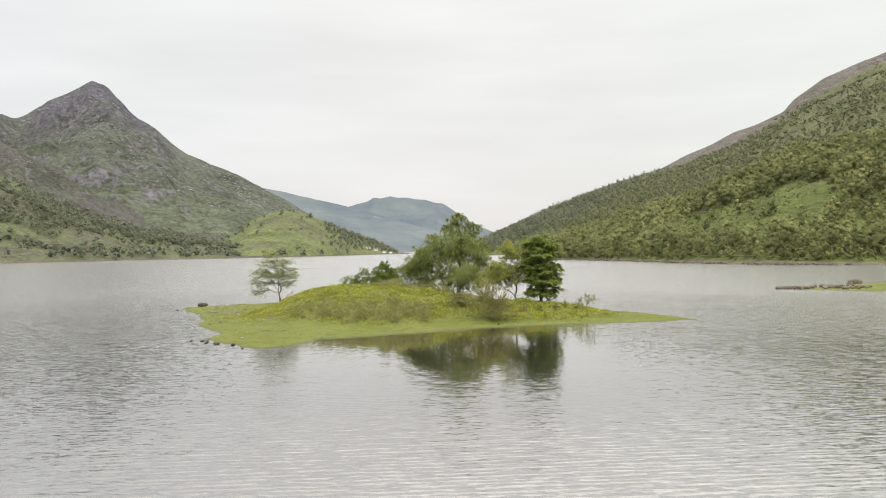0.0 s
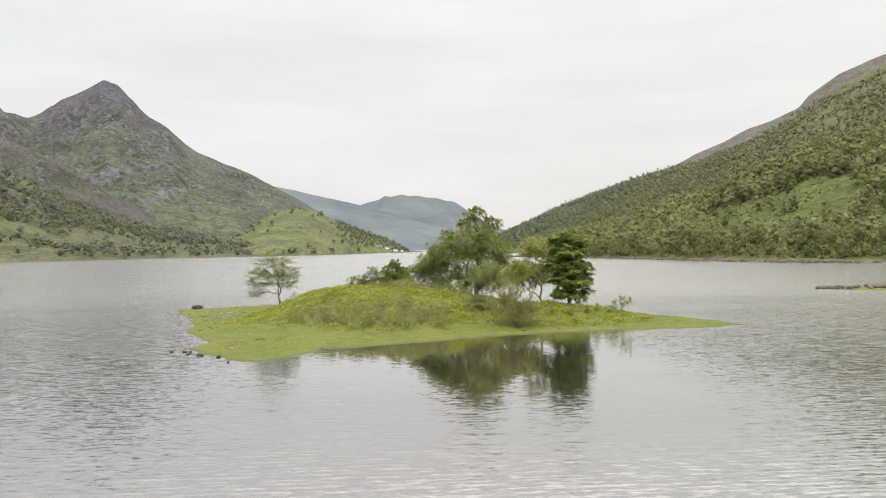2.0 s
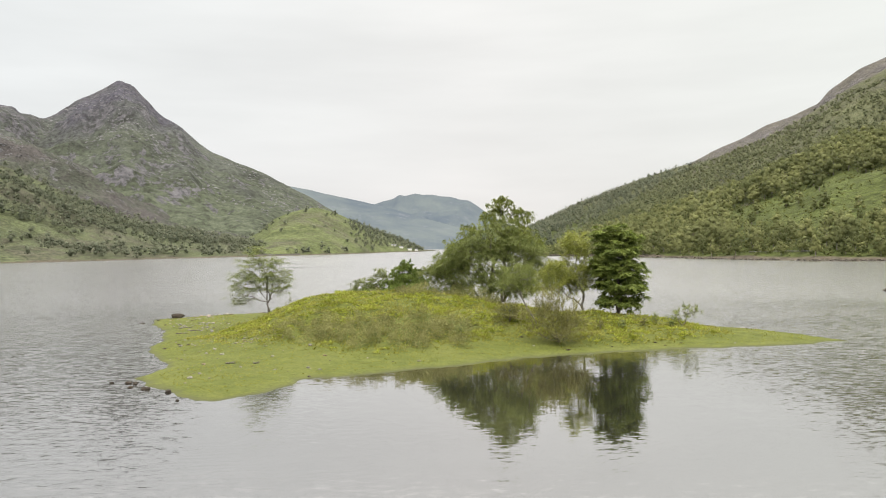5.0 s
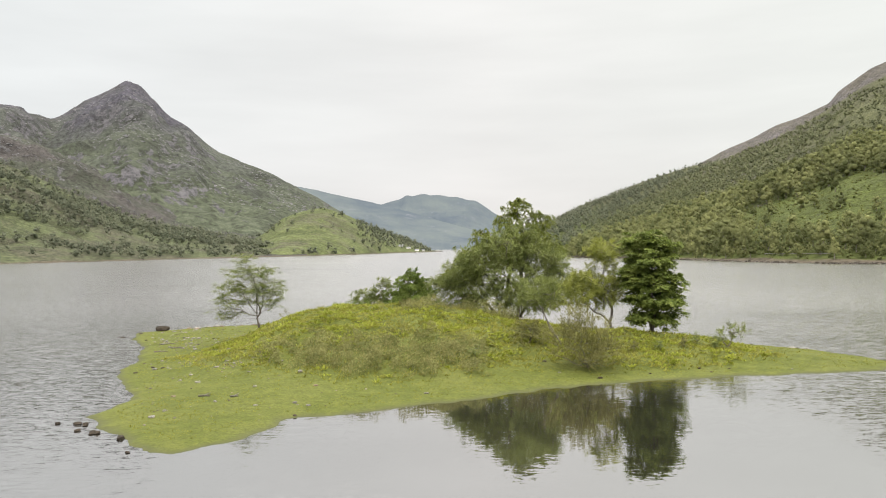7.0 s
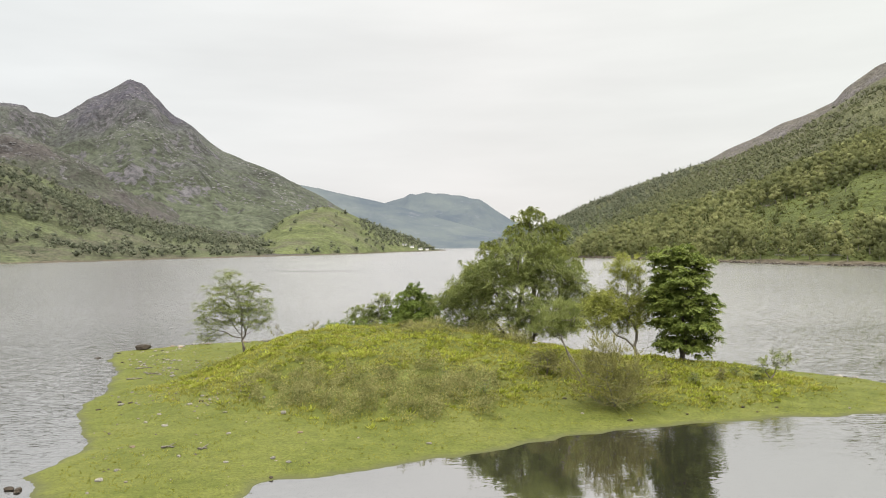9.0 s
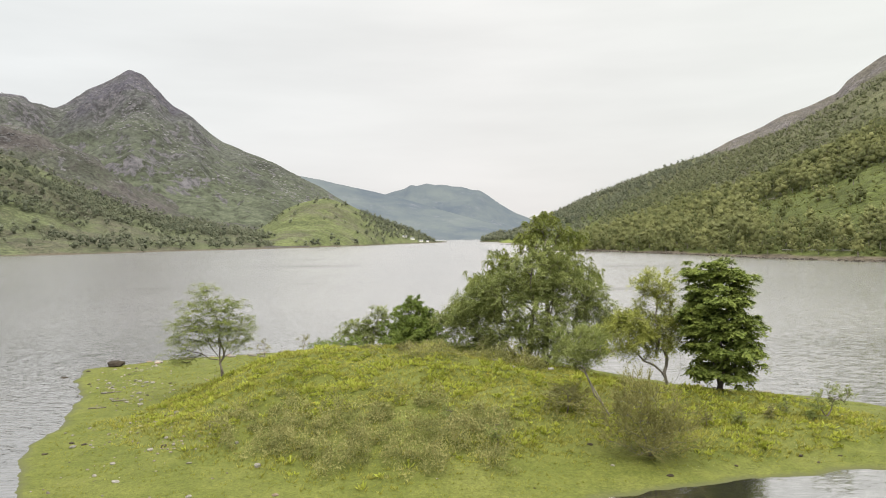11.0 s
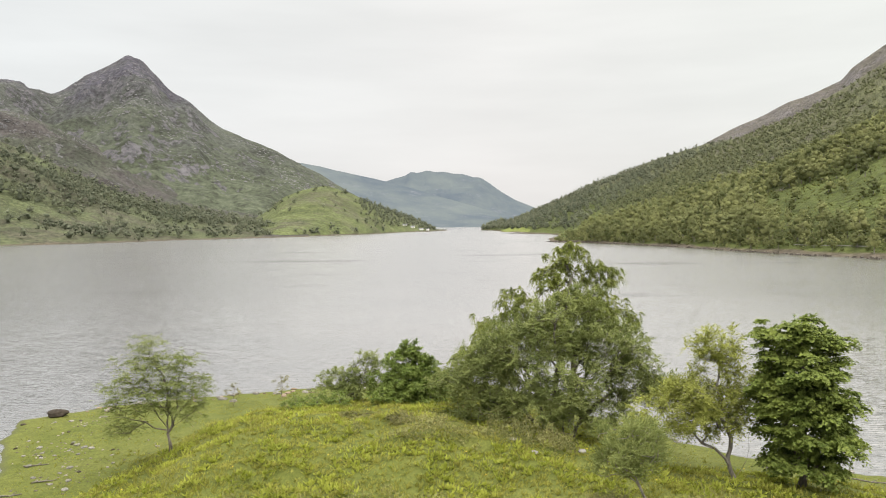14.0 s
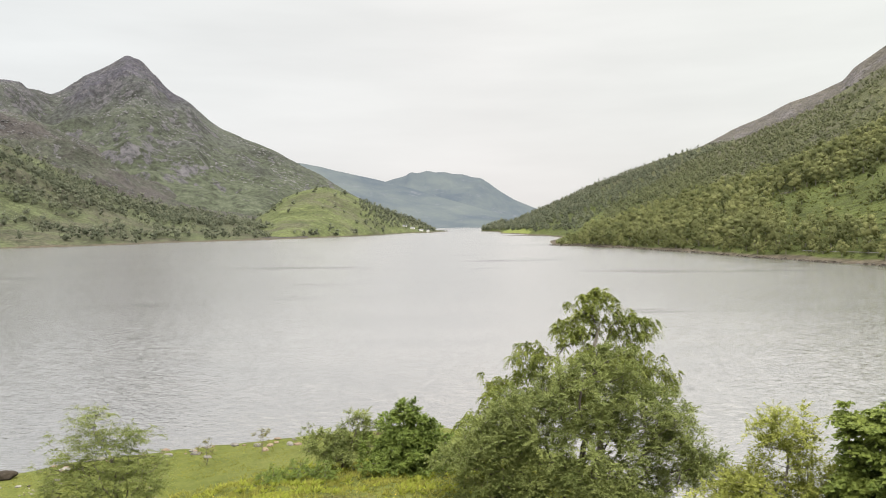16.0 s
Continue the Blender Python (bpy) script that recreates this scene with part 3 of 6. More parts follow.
# bearing, shore distance, crest distance, crest elevation
peak = Hill([(-60, 1500, 2900, 7.0), (-34, 1400, 2900, 9.6), (-28.2, 1300, 2900, 9.5), (-26.6, 1300, 2950, 8.85), (-25.3, 1300, 3000, 8.5), (-24, 1300, 3000, 9.15),
             (-22.7, 1300, 3000, 9.85), (-21.6, 1300, 3000, 10.5), (-20.75, 1300, 3000, 11.1), (-19.9, 1300, 3000, 10.8), (-18.1, 1300, 2950, 8.95), (-16.7, 1300, 2900, 8.3),
             (-15.6, 1300, 2850, 7.4), (-14.5, 1300, 2800, 6.55), (-13.3, 1300, 2700, 6.2), (-11.1, 1350, 2600, 5.35), (-8.7, 1400, 2500, 4.0), (-6.8, 1450, 2400, 2.7), (-4, 1500, 2200, 1.2), (-1, 1600, 2000, 0.2)],
            1.15, 0.42, 360.0, 0.0, 3, True, 0.3)
shoulder = Hill([(-60, 900, 1800, 6.0), (-34, 850, 1800, 7.6), (-28.2, 800, 1800, 7.4), (-27, 800, 1800, 7.2), (-25.4, 820, 1800, 6.5), (-24.1, 830, 1850, 6.0), (-22.7, 850, 1900, 5.5),
                 (-21, 850, 1900, 4.45), (-19.7, 850, 1850, 3.5), (-17.5, 860, 1750, 2.4), (-14.5, 880, 1700, 1.6), (-12, 900, 1500, 0.6), (-9, 950, 1300, 0.0)], 1.1, 0.42, 210.0, 0.0, 11, True, 0.5)
low_left = Hill([(-60, 680, 1100, 6.0), (-36, 690, 1100, 6.6), (-28.3, 700, 1150, 5.5), (-26.4, 712, 1150, 4.65), (-24.8, 722, 1150, 3.8), (-21.8, 750, 1150, 2.35), (-18.3, 825, 1200, 1.25),
                 (-14.6, 858, 1200, 0.5), (-13, 880, 1150, 0.2), (-10.8, 955, 1250, 0.0), (-6.8, 1036, 1300, -0.1), (-4.4, 1150, 1500, -0.1), (-3.2, 1290, 1600, -0.2), (-1.6, 1400, 1650, -0.3), (-0.4, 1420, 1700, -0.38), (0.9, 1660, 1720, -0.46)], 1.0, 0.42, 120.0, 0.0, 21, False, 0.5)
knoll = Hill([(-14.5, 930, 1300, -0.4), (-13.5, 940, 1350, 0.05), (-11.9, 950, 1400, 0.9), (-10.7, 960, 1450, 1.95), (-9.2, 990, 1450, 2.5), (-7.6, 1030, 1450, 2.78), (-6, 1080, 1500, 2.2),
              (-4.4, 1160, 1550, 1.4), (-2.8, 1330, 1700, 0.8), (-1.2, 1440, 1750, 0.25), (-0.4, 1500, 1750, -0.25), (0.3, 1560, 1750, -0.6)], 0.75, 0.26, 100.0, 0.0, 31, False, 0.5)
far_a = Hill([(-14, 3300, 4200, 4.6), (-9.5, 3300, 4200, 4.4), (-8, 3300, 4200, 4.15), (-6.8, 3300, 4200, 3.8), (-4.4, 3300, 4200, 3.3), (-2.8, 3300, 4150, 2.9), (0.5, 3300, 4000, 1.9), (4, 3300, 3800, 0.9), (7, 3400, 3700, 0.2)],
             1.0, 0.28, 500.0, 0.0, 41, True, 0.4)
far_b = Hill([(-8, 3900, 4600, 1.5), (-4.4, 3900, 4600, 2.9), (-2.8, 3900, 4600, 3.4), (-2.1, 3900, 4600, 3.55), (-1.7, 3900, 4600, 3.82), (-1.2, 3900, 4600, 3.74), (-0.5, 3900, 4600, 3.9), (0.1, 3900, 4600, 3.8), (0.7, 3900, 4600, 3.84), (1.3, 3900, 4600, 3.68), (2.0, 3900, 4600, 3.62), (2.6, 3900, 4600, 3.38), (3.3, 3900, 4550, 3.2), (4.5, 3900, 4500, 2.45),
              (5.7, 3900, 4450, 1.7), (7.1, 3900, 4400, 1.1), (9, 3900, 4400, 0.5), (14, 3900, 4400, 0.3)], 1.0, 0.4, 420.0, 0.0, 43, True, 0.15)
right_far = Hill([(3.3, 1590, 1700, -0.5), (3.6, 1585, 1720, -0.3), (4.1, 1560, 1750, 0.0), (5.5, 1200, 1700, 0.18), (7.3, 1000, 1600, 0.95), (9.3, 830, 1500, 1.8), (11.6, 780, 1400, 2.85), (13.6, 700, 1350, 3.5), (15.5, 640, 1300, 4.2), (18.5, 600, 1250, 5.1), (20.6, 560, 1200, 5.5)],
                 1.1, 0.15, 150.0, 0.0, 51, False, 0.4)
right_hill = Hill([(7.6, 560, 640, -1.29), (8.6, 548, 660, -1.15), (10.0, 540, 700, -0.55), (11.6, 510, 800, 0.7), (13.9, 480, 900, 1.85), (16, 440, 1000, 3.1), (18.2, 413, 1050, 4.35), (20.6, 374, 1100, 5.3), (22.4, 355, 1100, 6.05), (24.1, 340, 1100, 6.6),
                   (25.4, 326, 1100, 7.25), (27.4, 317, 1100, 8.4), (29.5, 303, 1100, 9.65), (34, 300, 1100, 11.5), (45, 300, 1100, 12), (60, 330, 1100, 11)], 1.05, 0.12, 120.0, 0.0, 61, False, 0.4, 1.6)
right_ridge = Hill([(16, 1500, 2300, 4.2), (18.5, 1500, 2300, 5.1), (20.6, 1500, 2300, 6.2), (22.7, 1500, 2300, 7.0), (24.1, 1500, 2300, 7.65), (25.4, 1500, 2300, 8.1), (27.1, 1500, 2300, 8.8), (27.7, 1500, 2300, 9.55), (29.5, 1500, 2300, 10.65), (34, 1500, 2300, 12.5), (60, 1500, 2300, 12)],
                   1.1, 0.2, 260.0, 0.0, 71, True, 0.2)
meadow = Hill([(4.7, 1230, 1300, -0.62), (5.3, 1190, 1340, -0.42), (6.2, 1120, 1300, -0.26), (7.5, 1010, 1200, -0.22), (9.0, 890, 1060, -0.25), (10.4, 820, 960, -0.3)], 0.8, 0.1, 60.0, 0.0, 95, False, 0.3)
behind = Hill([(60, 700, 1700, 10.5), (100, 900, 2000, 8), (140, 1100, 2200, 6), (180, 1300, 2400, 5), (220, 1100, 2200, 6), (260, 900, 2000, 7), (300, 700, 1800, 6.5)], 1.1, 0.3, 400.0, 0.0, 81, True, 1.0)

peak.build("mountain_peak", M_PEAK, "grey-brown rocky mountain with a sharp summit above the loch", 340, 110)
shoulder.build("hill_shoulder", M_HILL_L, "brown-green heath hillside with pale rock outcrops below the peak", 320, 90)
low_left.build("hill_shore", M_LOW_L, "green wooded lower slope along the far loch shore", 420, 60)
knoll.build("hill_knoll", M_KNOLL, "rounded green grassy knoll beside the water", 260, 70)
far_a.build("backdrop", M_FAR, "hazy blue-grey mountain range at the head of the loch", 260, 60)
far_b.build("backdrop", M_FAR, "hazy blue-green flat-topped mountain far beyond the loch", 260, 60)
right_far.build("hill_point", M_HILL_R, "wooded hillside running out to a low point", 300, 70)
right_hill.build("hill_wooded", M_HILL_R, "steep bracken hillside covered with broadleaf woods", 300, 90)
right_ridge.build("hill_ridge", M_HILL_RB, "bare grey-brown heather ridge above the woods", 300, 50)
meadow.build("meadow", M_MEADOW, "bright green mown meadow by the water", 90, 20)
behind.build("hill_behind", M_HILL_L, "brown-green hills closing the loch behind", 240, 30)



def crags(name, label, hill, n, az, srange, size, seed, keep):
    """Outcrops and scree blocks bedded in a mountainside, long across the slope."""
    rng = np.random.default_rng(seed)
    a, t = rng.uniform(az[0], az[1], n), rng.uniform(srange[0], srange[1], n)
    x, y, z = hill.at(a, t)
    k = keep(x, y, a, t) > rng.random(n)
    x, y, z = x[k], y[k], z[k]
    n = len(x)
    cube = np.array([[-1, -1, -1], [1, -1, -1], [1, 1, -1], [-1, 1, -1], [-0.7, -0.6, 1], [0.6, -0.7, 1], [0.8, 0.6, 1], [-0.6, 0.8, 1]], float) * 0.5
    quad = np.array([[0, 3, 2, 1], [4, 5, 6, 7], [0, 1, 5, 4], [1, 2, 6, 5], [2, 3, 7, 6], [3, 0, 4, 7]])
    w = size[0] + (size[1] - size[0]) * rng.random(n) ** 2.5
    turn = rng.uniform(-0.7, 0.7, n)
    v = (cube[None] + rng.normal(0, 0.13, (n, 8, 3))) * (w[:, None] * np.c_[rng.uniform(1.0, 1.9, n), np.full(n, 0.9), rng.uniform(0.3, 0.6, n)])[:, None]
    c, q = np.cos(turn)[:, None], np.sin(turn)[:, None]
    v = np.stack([v[..., 0] * c - v[..., 1] * q, v[..., 0] * q + v[..., 1] * c, v[..., 2]], -1) + np.c_[x, y, z - 0.06 * w][:, None]
    f = quad[None] + 8 * np.arange(n)[:, None, None]
    tagged(part(name, mesh_np(name, v.reshape(-1, 3), f.reshape(-1, 4)), M_CRAG), label, "rocks", kind="stuff")


crags("crags", "pale rock outcrops along the shoulder's rim", shoulder, 5000, (-34, -18.5), (0.5, 1.0), (1.0, 4.5), 401,
      lambda x, y, a, t: smooth_step(0.48, 0.66, fbm(x / 60.0, y / 60.0, 4, 402)) * smooth_step(0.5, 0.9, t))
crags("scree", "grey scree and broken crags on the mountain", peak, 8000, (-33, -9), (0.35, 1.0), (1.5, 6.0), 403,
      lambda x, y, a, t: smooth_step(0.50, 0.68, fbm((x + 0.6 * y) / 130.0, (y - 0.6 * x) / 320.0, 5, 404)) * smooth_step(0.3, 0.6, t))

# ---------------------------------------------------------------- the island
SHORE = np.array([(30.2, -7.4), (27.2, -8.5), (23, -9.3), (18, -10), (12, -11.2), (6, -13), (0.6, -16.4), (-4, -18.8), (-6.8, -20), (-8.4, -23.6), (-10.4, -25.6), (-12.5, -24.3),
                  (-15.4, -20.6), (-16.6, -18.4), (-16, -15), (-17.5, -11.5), (-19, -8), (-20.9, -3.5), (-21.3, 1.5), (-23.3, 7.8), (-26.8, 15.2), (-28.3, 20.5), (-26.5, 22.3), (-20.8, 26.3),
                  (-13.8, 28.7), (-9, 30.7), (-1, 32.4), (4.5, 30.5), (9, 23), (12.6, 15.4), (14.7, 12.3), (17, 9.5), (20.6, 7.4), (24.3, 4.8), (27.5, 1.0), (29.4, -3.5)])


def inside_distance(x, y, poly):
    """Distance to the outline, positive inside."""
    x, y = np.asarray(x, float), np.asarray(y, float)
    best = np.full(x.shape, 1e9)
    within = np.zeros(x.shape, bool)
    n = len(poly)
    for i in range(n):
        ax, ay = poly[i]
        bx, by = poly[(i + 1) % n]
        dx, dy = bx - ax, by - ay
        t = np.clip(((x - ax) * dx + (y - ay) * dy) / (dx * dx + dy * dy), 0, 1)
        best = np.minimum(best, np.hypot(x - ax - t * dx, y - ay - t * dy))
        hit = ((ay > y) != (by > y)) & (x < (bx - ax) * (y - ay) / (by - ay + 1e-12) + ax)
        within ^= hit
    return np.where(within, best, -best)


def mound_part(x, y):
    """How far a place lies up on the rough, overgrown mound: 0 on the cropped turf, 1 on top."""
    wob = (fbm(x / 5.0, y / 5.0, 4, 5) - 0.5) * 5.0
    left = np.hypot((x + 2.6) / 14.0, (y - 4.4) / 15.8) + wob / 12
    right = np.hypot((x - 12.5) / 9.8, (y + 2.2) / 6.6) + wob / 12
    return np.maximum(smooth_step(1.15, 0.75, left), smooth_step(1.15, 0.75, right))


def island_z(x, y):
    d = inside_distance(x, y, SHORE) + (fbm(x / 2.2, y / 2.2, 4, 2) - 0.5) * 1.3
    z = np.where(d > 0, 0.03 + 0.045 * np.minimum(d, 11) + 0.05 * smooth_step(0, 0.5, d), np.maximum(d * 0.25, -1.2))
    across = np.where(x < -1.5, np.abs((x + 1.5) / 10.45) ** 5.4, ((x + 1.5) / 7.0) ** 2)
    up = 2.55 * np.exp(-0.5 * (across + ((y - 4.5) / np.where(y < 4.5, 6.7, 9.0)) ** 2))
    up = up + 0.75 * np.exp(-0.5 * (((x - 13.5) / 6.0) ** 2 + ((y + 1.0) / 3.6) ** 2))
    up = up + 0.25 * np.exp(-0.5 * (((x - 1.5) / 8.0) ** 2 + ((y + 4.0) / 5.0) ** 2))
    m = mound_part(x, y)
    z = z + up * smooth_step(0, 4, d) + m * (0.15 + 0.75 * (fbm(x / 1.5, y / 1.5, 4, 8) - 0.5)) * smooth_step(0.5, 2, d)
    return z + (fbm(x / 0.9, y / 0.9, 3, 12) - 0.5) * 0.05 * smooth_step(0, 1, d)


def ground_z(x, y):
    return float(island_z(np.array([float(x)]), np.array([float(y)]))[0])


def build_island():
    step = 0.3
    xs, ys = np.arange(-31, 33, step), np.arange(-28.5, 35.5, step)
    X, Y = np.meshgrid(xs, ys, indexing="ij")
    Z = island_z(X, Y)
    idx = np.arange(X.size).reshape(X.shape)
    f = np.stack([idx[:-1, :-1], idx[1:, :-1], idx[1:, 1:], idx[:-1, 1:]], -1).reshape(-1, 4)
    zf = Z.ravel()[f].max(1)
    f = f[zf > -0.7]
    used, inv = np.unique(f, return_inverse=True)
    v = np.stack([X, Y, Z], -1).reshape(-1, 3)[used]
    ob = part("island_ground", mesh_np("island_ground", v, inv.reshape(-1, 4), True), M_TURF)
    tagged(ob, "low green turf island with a grassy mound", "island", kind="structure")


build_island()

# ---------------------------------------------------------------- plants


def leaf_quads(p, d, length, width, up, rng):
    """Rhombic leaves from points, directions and sizes, with a fold along the middle."""
    d = d / (np.linalg.norm(d, axis=1, keepdims=True) + 1e-9)
    s = np.cross(d, up)
    s /= np.linalg.norm(s, axis=1, keepdims=True) + 1e-9
    n = np.cross(s, d)
    L, W = np.asarray(length)[:, None], np.asarray(width)[:, None]
    a, b = p, p + d * L
    m = p + d * L * 0.45
    v = np.stack([a, m + s * W * 0.5 + n * W * 0.18, b, m - s * W * 0.5 + n * W * 0.18], 1).reshape(-1, 3)
    k = np.arange(len(p))[:, None] * 4
    return v, k + np.arange(4)[None]


def tubes(nodes, parents, radii, sides=5):
    nodes = np.asarray(nodes)
    c = np.array([i for i in range(len(nodes)) if parents[i] >= 0])
    p = np.array([parents[i] for i in c])
    A, B = nodes[p], nodes[c]
    ra, rb = np.minimum(radii[p], radii[c] * 1.35), radii[c]
    d = B - A
    d /= np.linalg.norm(d, axis=1, keepdims=True) + 1e-9
    ref = np.where(abs(d[:, 2:3]) > 0.9, np.array([[1.0, 0, 0]]), np.array([[0, 0, 1.0]]))
    s = np.cross(d, ref)
    s /= np.linalg.norm(s, axis=1, keepdims=True) + 1e-9
    t = np.cross(d, s)
    ang = np.linspace(0, 2 * math.pi, sides, endpoint=False)
    ring = np.cos(ang)[None, :, None] * s[:, None] + np.sin(ang)[None, :, None] * t[:, None]
    va = A[:, None] + ring * ra[:, None, None] - (d * ra[:, None] * 0.3)[:, None]
    vb = B[:, None] + ring * rb[:, None, None] + (d * rb[:, None] * 0.3)[:, None]
    v = np.concatenate([va, vb], 1)
    k = np.arange(len(c))[:, None, None] * (2 * sides)
    j = np.arange(sides)
    q = np.stack([j, (j + 1) % sides, sides + (j + 1) % sides, sides + j], -1)[None]
    return v, (k + q), c


def grow(stems, crowns, count, rng, base_r, droop=0.0, tip=0.008, shell=0.5, layer=0.0):
    """Branches from stems out to leaf clusters scattered through the crowns. All relative to the foot."""
    nodes, parents = [np.zeros(3)], [-1]
    for st in stems:
        st = [np.array(q, float) for q in st]
        prev = 0
        if np.linalg.norm(st[0]) > 1e-6:
            nodes.append(st[0])
            parents.append(0)
            prev = len(nodes) - 1
        for a, b in zip(st[:-1], st[1:]):
            k = max(2, int(np.linalg.norm(b - a) / 0.45))
            bend = rng.normal(0, 0.07, 3) * np.linalg.norm(b - a)
            for i in range(1, k + 1):
                u = i / k
                nodes.append(a + (b - a) * u + bend * math.sin(math.pi * u) + rng.normal(0, 0.025, 3))
                parents.append(prev)
                prev = len(nodes) - 1
    vol = np.array([(c[3] * c[4] * c[5]) ** 0.75 for c in crowns])
    pts = []
    for c, n in zip(crowns, np.maximum(3, (count * vol / vol.sum()).astype(int))):
        q = rng.normal(0, 1, (n, 3))
        q /= np.linalg.norm(q, axis=1, keepdims=True)
        rad = shell + (1 - shell) * rng.random(n) ** 0.6
        rad *= 1 + 0.16 * rng.normal(0, 1, n).clip(-1.5, 1.2)
        pts.append(np.array(c[:3]) + q * rad[:, None] * np.array(c[3:6]))
    pts = np.concatenate(pts)
    if layer:
        pts[:, 2] = np.round(pts[:, 2] / layer) * layer + rng.normal(0, 0.33 * layer, len(pts))
    pts = pts[np.argsort(np.linalg.norm(pts[:, :2], axis=1) + 0.3 * pts[:, 2])]
    cl = []
    for c in pts:
        N = np.array(nodes)
        dv = c - N
        dist = np.linalg.norm(dv, axis=1)
        cost = dist + 0.9 * np.maximum(0, -dv[:, 2] + droop * -1.0)
        cost[0] += 3
        j = int(np.argmin(cost))
        a = N[j]
        L = dist[j]
        k = max(1, min(5, int(L / 0.4)))
        sag = np.array([0, 0, 0.18 * L])
        prev = j
        for i in range(1, k + 1):
            u = i / k
            nodes.append(a + (c - a) * u + sag * math.sin(math.pi * u) * (1 if droop else 0.4) + (rng.normal(0, 0.04 * L, 3) if i < k else 0))
            parents.append(prev)
            prev = len(nodes) - 1
        cl.append(prev)
    w = np.zeros(len(nodes))
    w[cl] = tip ** 2.2
    for i in range(len(nodes) - 1, 0, -1):
        if w[i] == 0:
            w[i] = tip ** 2.2
        w[parents[i]] += w[i]
    radii = w ** (1 / 2.2)
    big = radii[1:].max()
    radii = tip + (np.maximum(radii - tip, 0) / max(big - tip, 1e-6)) ** 1.3 * (base_r - tip)
    return np.array(nodes), parents, radii, np.array(nodes)[cl]


def crown_leaves(centres, twigs, per, reach, length, width, rng, style="loose", middle=(0, 0, 0)):
    """Leaves in pairs along fine twigs that spread from the end of each branch."""
    n = len(centres) * twigs
    c = np.repeat(centres, twigs, 0)
    size = np.repeat(rng.uniform(0.7, 1.25, len(centres)), twigs)
    out = c - np.array(middle)
    out[:, 2] *= 0.5
    out /= np.linalg.norm(out, axis=1, keepdims=True) + 1e-9
    r = rng.normal(0, 1, (n, 3))
    r /= np.linalg.norm(r, axis=1, keepdims=True)
    lift = {"loose": 0.25, "flat": 0.0, "weep": 0.1, "wisp": 0.9}[style]
    if style == "flat":
        r[:, 2] *= 0.22
        out[:, 2] *= 0.3
    d = out * 0.55 + r * 0.9 + np.array([0, 0, lift])
    d /= np.linalg.norm(d, axis=1, keepdims=True)
    L = reach * size * rng.uniform(0.6, 1.2, n)
    sag = {"loose": 0.18, "flat": 0.22, "weep": 0.6, "wisp": 0.05}[style]
    u = np.tile(np.linspace(0.12, 1.0, per), n) + rng.normal(0, 0.03, n * per)
    D, LL, O = np.repeat(d, per, 0), np.repeat(L, per), np.repeat(out, per, 0)
    p = np.repeat(c, per, 0) + D * (LL * u * (0.8 if style == "weep" else 1.0))[:, None]
    p[:, 2] -= sag * LL * u ** 2
    tan = D.copy()
    tan[:, 2] -= 2 * sag * u
    tan /= np.linalg.norm(tan, axis=1, keepdims=True)
    side = np.cross(tan, np.array([0, 0, 1.0]))
    side /= np.linalg.norm(side, axis=1, keepdims=True) + 1e-6
    sgn = np.where(np.arange(n * per) % 2, 1.0, -1.0)[:, None]
    ld = tan * 0.6 + side * sgn * 0.8 + rng.normal(0, 0.3, (n * per, 3))
    if style in ("weep", "wisp"):
        ld = tan + side * sgn * 0.4 + rng.normal(0, 0.2, (n * per, 3))
    up = np.array([0, 0, 0.9]) + O * 0.6 + rng.normal(0, 0.28, (n * per, 3))
    sz = length * rng.uniform(0.7, 1.3, n * per)
    return leaf_quads(p, ld, sz, sz * width, up, rng)


def plant(name, place, label, category, stems, crowns, count, twigs, per, reach, length, width, leaf, bark, base_r,
          style="loose", seed=1, shell=0.5, layer=0.0, droop=0.0, tip=0.008, group=""):
    rng = np.random.default_rng(seed)
    x, y = place[:2]
    z = place[2] if len(place) > 2 else ground_z(x, y) - 0.05
    ob = thing(name, (x, y, z), label, category, group)
    nodes, parents, radii, centres = grow(stems, crowns, count, rng, base_r, droop, tip, shell, layer)
    v, f, c = tubes(nodes, parents, radii)
    part("trunk", mesh_np("trunk", v.reshape(-1, 3), f.reshape(-1, 4), True), bark, ob)
    mid = np.mean([q[:3] for q in crowns], 0)
    lv, lf = crown_leaves(centres, twigs, per, reach, length, width, rng, style, mid)
    part("crown", mesh_np("crown", lv, lf), leaf, ob)
    return ob


